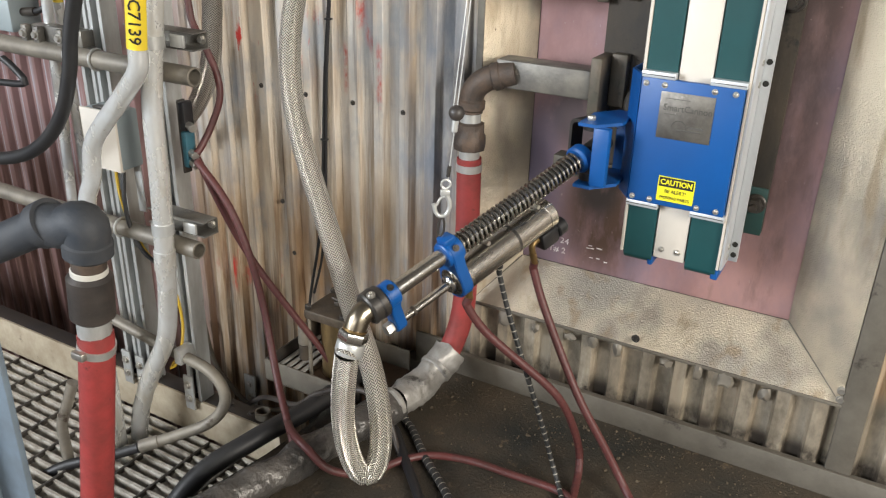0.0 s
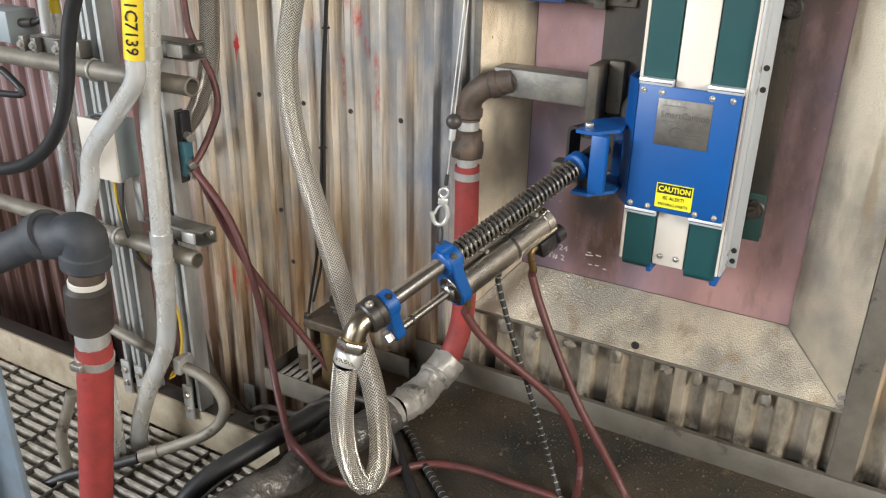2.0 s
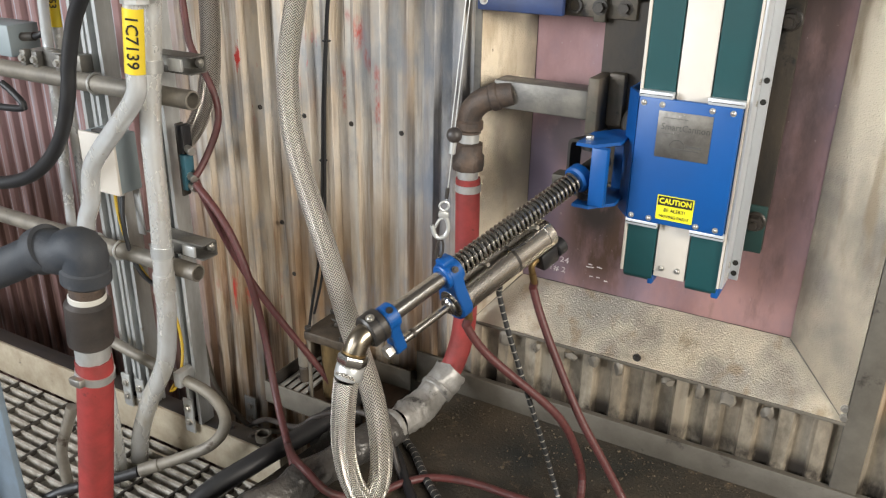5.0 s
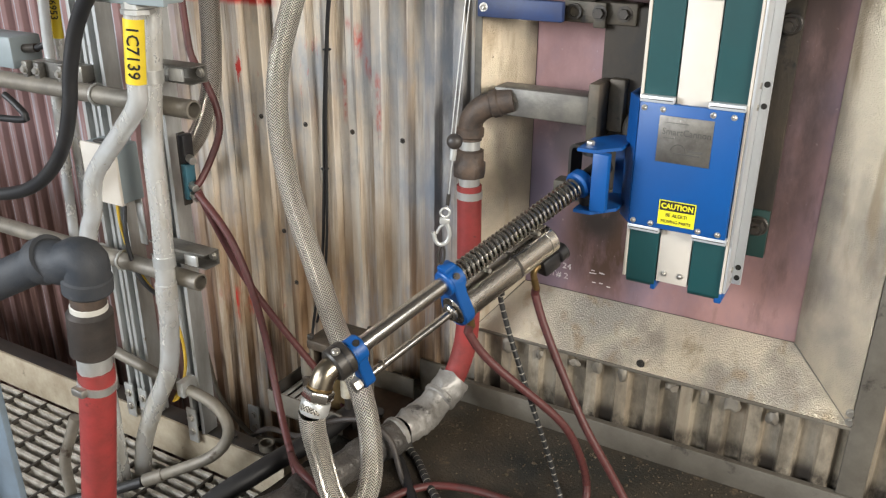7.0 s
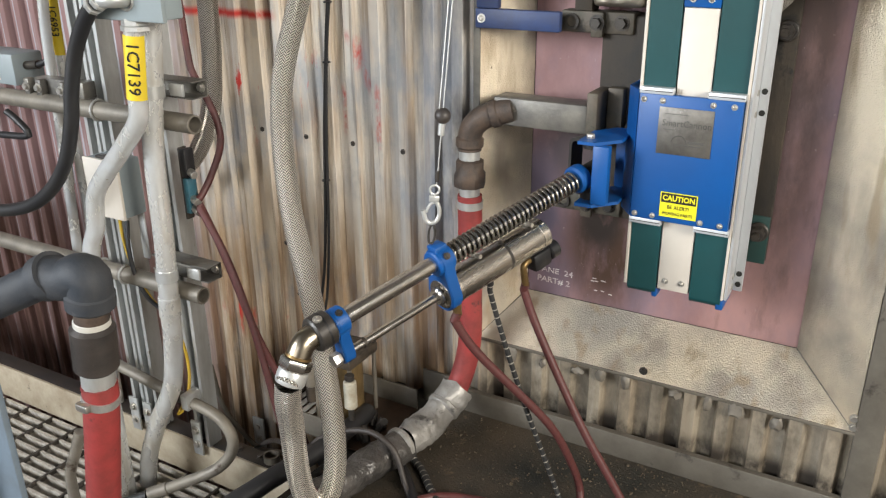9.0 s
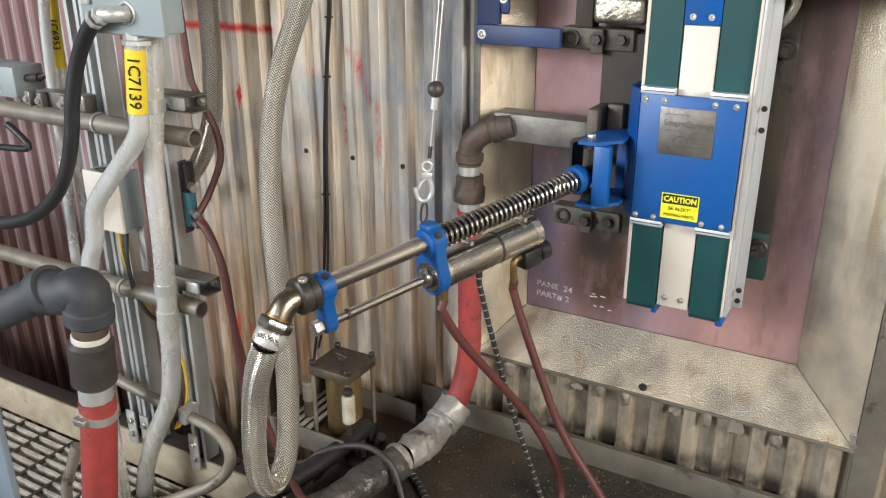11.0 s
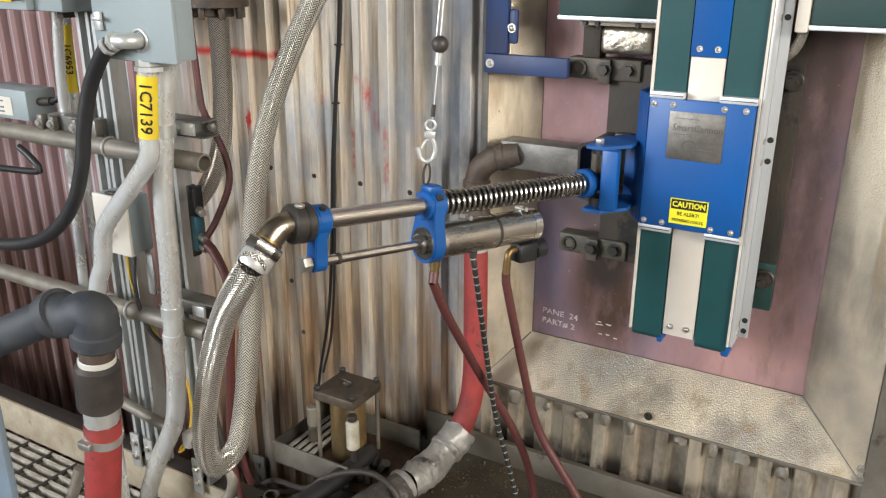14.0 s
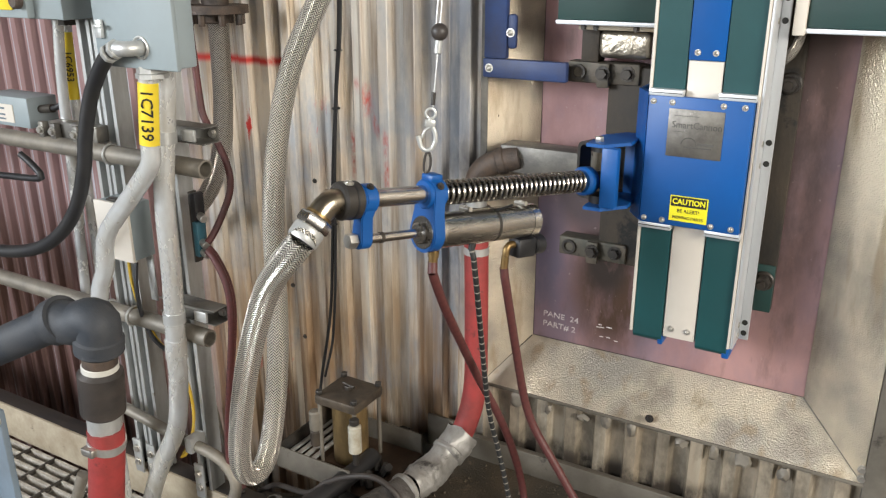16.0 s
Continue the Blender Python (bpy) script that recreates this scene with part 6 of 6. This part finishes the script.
part("shackle_wire", tube_bm([(0.002, 0, 0.046), (-0.004, 0, 0.03), (-0.004, 0, 0.010), (0.0, 0, 0.002), (0.006, 0, 0.010), (0.006, 0, 0.03), (0.0, 0, 0.046)], 0.0022, 8, 0.004), DARK_STEEL, hook)


def hook_pose(t):
    p = head_point(t, (0.0, 0, 0.030))
    return Matrix.Translation(p) @ Matrix.Rotation(radians(34), 4, "Z") @ Matrix.Translation((-0.010, 0, 0)) @ Matrix.Rotation(radians(5), 4, "Y")


for ob in hook.children:
    ob.data.transform(Matrix.Scale(0.86, 4))


# ---------------- moving hoses, in rigid lengths ----------------
def chain_thing(name, label, r, length, count, material, sides=18):
    t = thing(name, label, "hose")
    seg = part("hose_length", tube_bm([(0, 0, -length * 0.12), (0, 0, length * 0.5), (0, 0, length * 1.12)], r, sides, length * 0.31, cap=False), material, t)
    segs = [seg]
    for i in range(count - 1):
        ob = new("hose_length", seg.data)
        ob.parent = t
        segs.append(ob)
    return segs


def lay_chain(segs, length, keys):
    """Key each length of the hose along its line at each time; lines start at the moving end."""
    rows = [[] for _ in segs]
    for t, pts in keys:
        line = spline(pts, length)
        for _ in range(14):
            line = [line[0], line[1]] + [(a + b * 2 + c) / 4 for a, b, c in zip(line[1:], line[2:], line[3:])] + [line[-1]]
        line = spline(line, length)
        while len(line) < len(segs) + 1:
            line.append(line[-1] * 2 - line[-2])
        up = Vector((0.3, 1, 0.1))
        for i in range(len(segs)):
            z = (line[i + 1] - line[i]).normalized()
            up = (up - z * up.dot(z)).normalized()
            x = up.cross(z)
            m = Matrix((x, up, z)).transposed().to_4x4()
            m.translation = line[i]
            rows[i].append((t, m))
    for ob, rr in zip(segs, rows):
        walk(ob, rr)


def lerp_lines(a, b, u):
    return [Vector(p) * (1 - u) + Vector(q) * u for p, q in zip(a, b)]


def even(points, n):
    line = spline(points, 0.004)
    return [line[round(k * (len(line) - 1) / (n - 1))] for k in range(n)]


UP_END = [(0.47, -0.29, 1.18), (0.54, -0.28, 1.32), (0.60, -0.27, 1.6)]
# the braided hose, from the nut down round its loop and up
BRAID_LINES = {
    0.0: [(0.655, -0.594, 0.253), (0.659, -0.577, 0.145), (0.681, -0.56, 0.088), (0.697, -0.543, 0.138), (0.690, -0.527, 0.223), (0.658, -0.51, 0.320), (0.604, -0.485, 0.389), (0.543, -0.448, 0.474),
          (0.475, -0.411, 0.567), (0.406, -0.374, 0.673), (0.364, -0.337, 0.785), (0.355, -0.30, 0.88), (0.39, -0.295, 1.02)],
    7.0: [(0.640, -0.642, 0.276), (0.641, -0.617, 0.160), (0.660, -0.591, 0.098), (0.679, -0.566, 0.128), (0.674, -0.541, 0.222), (0.637, -0.515, 0.323), (0.565, -0.485, 0.400), (0.499, -0.448, 0.491),
          (0.430, -0.411, 0.574), (0.370, -0.374, 0.695), (0.344, -0.337, 0.821), (0.363, -0.30, 0.938), (0.40, -0.295, 1.04)],
    9.0: [(0.610, -0.675, 0.374), (0.584, -0.643, 0.246), (0.573, -0.612, 0.140), (0.583, -0.581, 0.100), (0.592, -0.55, 0.178), (0.566, -0.519, 0.291), (0.522, -0.485, 0.401), (0.471, -0.448, 0.509),
          (0.417, -0.411, 0.596), (0.377, -0.374, 0.742), (0.362, -0.337, 0.847), (0.382, -0.30, 0.964), (0.41, -0.295, 1.05)],
    12.5: [(0.525, -0.702, 0.497), (0.456, -0.666, 0.343), (0.413, -0.63, 0.213), (0.402, -0.594, 0.149), (0.410, -0.558, 0.178), (0.408, -0.522, 0.294), (0.391, -0.485, 0.415), (0.367, -0.448, 0.522),
           (0.336, -0.411, 0.606), (0.320, -0.374, 0.705), (0.337, -0.337, 0.860), (0.391, -0.30, 1.01), (0.42, -0.295, 1.08)],
    14.5: [(0.538, -0.724, 0.652), (0.454, -0.688, 0.524), (0.374, -0.651, 0.345), (0.339, -0.615, 0.190), (0.343, -0.578, 0.158), (0.352, -0.542, 0.245), (0.351, -0.505, 0.382), (0.340, -0.471, 0.504),
           (0.324, -0.437, 0.614), (0.309, -0.403, 0.713), (0.316, -0.368, 0.824), (0.350, -0.334, 0.946), (0.413, -0.30, 1.06)],
    16.0: [(0.571, -0.663, 0.669), (0.500, -0.637, 0.539), (0.438, -0.61, 0.394), (0.391, -0.584, 0.236), (0.383, -0.557, 0.176), (0.396, -0.531, 0.190), (0.408, -0.504, 0.294), (0.403, -0.471, 0.433),
           (0.379, -0.437, 0.552), (0.353, -0.403, 0.682), (0.345, -0.368, 0.803), (0.361, -0.334, 0.944), (0.412, -0.30, 1.06)]}
AIR_ONE = {
    0.0: [(0.822, -0.376, 0.374), (0.873, -0.332, 0.298), (0.928, -0.288, 0.218), (0.955, -0.244, 0.11), (0.962, -0.21, 0.03), (0.97, -0.25, 0.011), (1.0, -0.40, 0.011)],
    9.0: [(0.791, -0.376, 0.396), (0.849, -0.332, 0.309), (0.901, -0.288, 0.215), (0.929, -0.244, 0.107), (0.940, -0.21, 0.03), (0.95, -0.25, 0.011), (0.98, -0.40, 0.011)],
    12.5: [(0.716, -0.38, 0.515), (0.737, -0.332, 0.412), (0.786, -0.288, 0.322), (0.841, -0.244, 0.215), (0.864, -0.20, 0.09), (0.87, -0.21, 0.015), (0.90, -0.35, 0.011)],
    16.0: [(0.688, -0.38, 0.591), (0.685, -0.332, 0.477), (0.721, -0.288, 0.385), (0.756, -0.244, 0.275), (0.775, -0.20, 0.152), (0.79, -0.18, 0.03), (0.83, -0.30, 0.011)]}
AIR_TWO = {
    0.0: [(0.873, -0.272, 0.397), (0.900, -0.264, 0.295), (0.951, -0.256, 0.208), (1.014, -0.248, 0.11), (1.064, -0.24, 0.02), (1.10, -0.28, 0.011), (1.2, -0.40, 0.011)],
    9.0: [(0.846, -0.272, 0.419), (0.881, -0.264, 0.318), (0.945, -0.256, 0.21), (1.004, -0.248, 0.111), (1.050, -0.24, 0.03), (1.09, -0.28, 0.011), (1.2, -0.40, 0.011)],
    12.5: [(0.789, -0.272, 0.468), (0.821, -0.264, 0.344), (0.868, -0.256, 0.244), (0.939, -0.248, 0.149), (1.00, -0.24, 0.06), (1.05, -0.26, 0.011), (1.2, -0.40, 0.011)],
    16.0: [(0.748, -0.272, 0.535), (0.768, -0.264, 0.41), (0.814, -0.256, 0.311), (0.867, -0.248, 0.224), (0.93, -0.24, 0.12), (1.0, -0.25, 0.03), (1.12, -0.35, 0.011)]}
SPIRAL_LINE = {
    0.0: [(0.825, -0.334, 0.40), (0.843, -0.318, 0.316), (0.877, -0.302, 0.221), (0.907, -0.286, 0.118), (0.930, -0.272, 0.02), (0.95, -0.29, 0.010), (1.02, -0.42, 0.010)],
    9.0: [(0.803, -0.334, 0.425), (0.825, -0.318, 0.319), (0.861, -0.302, 0.223), (0.893, -0.286, 0.122), (0.920, -0.27, 0.03), (0.94, -0.28, 0.010), (1.0, -0.40, 0.010)],
    12.5: [(0.759, -0.334, 0.487), (0.776, -0.318, 0.381), (0.806, -0.302, 0.274), (0.838, -0.286, 0.162), (0.860, -0.27, 0.06), (0.88, -0.27, 0.010), (0.95, -0.38, 0.010)],
    16.0: [(0.730, -0.334, 0.543), (0.743, -0.318, 0.405), (0.766, -0.302, 0.296), (0.784, -0.286, 0.193), (0.800, -0.27, 0.08), (0.82, -0.26, 0.012), (0.90, -0.36, 0.010)]}
LEFT_ONE = {
    0.0: [(0.132, -0.362, 0.553), (0.155, -0.350, 0.484), (0.190, -0.32, 0.364), (0.235, -0.29, 0.266), (0.292, -0.25, 0.154), (0.337, -0.22, 0.071), (0.37, -0.22, 0.03)],
    9.0: [(0.132, -0.362, 0.553), (0.165, -0.35, 0.462), (0.195, -0.33, 0.319), (0.212, -0.31, 0.222), (0.245, -0.29, 0.125), (0.270, -0.28, 0.051), (0.29, -0.29, 0.0)],
    12.5: [(0.132, -0.362, 0.553), (0.170, -0.35, 0.505), (0.176, -0.355, 0.42), (0.165, -0.35, 0.30), (0.175, -0.34, 0.12), (0.20, -0.32, -0.05), (0.22, -0.31, -0.12)],
    16.0: [(0.132, -0.362, 0.553), (0.170, -0.35, 0.494), (0.172, -0.35, 0.39), (0.140, -0.35, 0.22), (0.128, -0.35, 0.03), (0.16, -0.34, -0.08), (0.19, -0.33, -0.12)]}
LEFT_TWO = {
    0.0: [(0.134, -0.366, 0.548), (0.204, -0.366, 0.484), (0.258, -0.37, 0.385), (0.294, -0.372, 0.245), (0.325, -0.392, 0.160), (0.362, -0.42, 0.105), (0.425, -0.47, 0.075)],
    9.0: [(0.134, -0.366, 0.548), (0.187, -0.366, 0.467), (0.237, -0.37, 0.351), (0.267, -0.372, 0.253), (0.291, -0.376, 0.165), (0.318, -0.38, 0.06), (0.36, -0.40, 0.01)],
    12.5: [(0.134, -0.366, 0.548), (0.182, -0.366, 0.515), (0.196, -0.37, 0.444), (0.184, -0.372, 0.338), (0.180, -0.376, 0.172), (0.195, -0.38, -0.017), (0.24, -0.39, -0.1)],
    16.0: [(0.134, -0.366, 0.548), (0.180, -0.366, 0.50), (0.188, -0.37, 0.412), (0.164, -0.372, 0.245), (0.140, -0.376, 0.067), (0.160, -0.38, -0.047), (0.20, -0.39, -0.12)]}

BL, AL = 0.016, 0.016
braid_segs = chain_thing("braided_hose", "shiny stainless braided hose looping to the lance tail", 0.0200, BL, 125, BRAID, 22)
air_one = chain_thing("air_hose", "dark red air hose hanging from the cylinder to the floor", 0.0078, AL, 46, AIR_HOSE, 12)
air_two = chain_thing("air_hose", "dark red air hose hanging from the valve to the floor", 0.0078, AL, 46, AIR_HOSE, 12)
spiral_segs = chain_thing("sensor_cable", "black cable with pale spiral wrap under the cylinder", 0.0050, AL, 46, SPIRAL, 10)
left_one = chain_thing("air_hose", "dark red air hose drooping from the manifold", 0.0078, AL, 38, AIR_HOSE, 12)
left_two = chain_thing("air_hose", "dark red air hose from the manifold to the floor", 0.0078, AL, 40, AIR_HOSE, 12)

TIMES = [0.0, 4.2, 5.15, 5.35, 6.3, 7.0, 7.5, 8.0, 9.0, 10.0, 11.0, 12.0, 12.5, 13.5, 14.5, 15.05, 15.15, 15.27, 15.35, 16.0]
# which of the drawn lines holds at which time
BRAID_CLOCK = [(0.0, 0.0), (4.2, 0.0), (5.15, 0.0), (5.35, 7.0), (7.0, 7.0), (9.0, 9.0), (12.5, 12.5), (14.5, 14.5), (15.05, 14.6), (15.15, 15.1), (15.27, 15.9), (15.35, 16.0), (16.0, 16.0)]
AIR_CLOCK = [(0.0, 0.0), (7.0, 0.0), (9.0, 9.0), (12.5, 12.5), (15.0, 16.0), (16.0, 16.0)]


def line_at(lines, clock, t, n=16):
    c = at_time(clock, t)
    ks = sorted(lines)
    for a, b in zip(ks, ks[1:]):
        if a <= c <= b:
            return lerp_lines(even(lines[a], n), even(lines[b], n), (c - a) / (b - a))
    return even(lines[ks[-1]], n)


def motions():
    walk(car, [(t, Matrix.Translation((0, 0, r))) for t, r in RISE])
    walk(lance, [(t, lance_pose(r)) for t, r in RISE])
    both = sorted({t for t, _ in RISE} | {t for t, _ in STROKE})
    walk(head, [(t, Matrix.Translation((head_place(t), 0, 0))) for t in both])
    walk(tubep, [(t, Matrix.Translation((head_place(t) + at_time(STROKE, t), 0, 0))) for t in both])
    for i, ob in enumerate(coils):
        rows = []
        for t in (0.0, 4.2, 6.9, 8.0, 9.0, 10.0, 11.0, 12.0, 13.0, 14.0, 15.0, 16.0):
            a, b = 0.292, head_place(t) - 0.021
            rows.append((t, Matrix.Translation((a + (b - a) * i / (COILS - 1), 0, 0))))
        walk(ob, rows)
    walk(hook, [(t, hook_pose(t)) for t, _ in RISE])
    keys = []
    for t in TIMES:
        tip, way = lance_tip(t, HOSE_TIP)
        keys.append((t, [tip, tip + way * 0.034] + line_at(BRAID_LINES, BRAID_CLOCK, t, 22)[0:] + UP_END))
    lay_chain(braid_segs, BL, keys)
    slow = [t for t in TIMES if not 5.0 < t < 6.0 and not 15.1 < t < 15.3]
    for segs, lines, local in ((air_one, AIR_ONE, (-0.016, 0, -0.112)), (air_two, AIR_TWO, (-0.177, 0, -0.142)), (spiral_segs, SPIRAL_LINE, (-0.096, 0, -0.096))):
        keys = [(t, [head_point(t, local), head_point(t, local) + Vector((0.004, 0.008, -0.05))] + line_at(lines, AIR_CLOCK, t)[5:]) for t in slow]
        lay_chain(segs, AL, keys)
    for segs, lines in ((left_one, LEFT_ONE), (left_two, LEFT_TWO)):
        lay_chain(segs, AL, [(t, line_at(lines, AIR_CLOCK, t)) for t in slow])


motions()
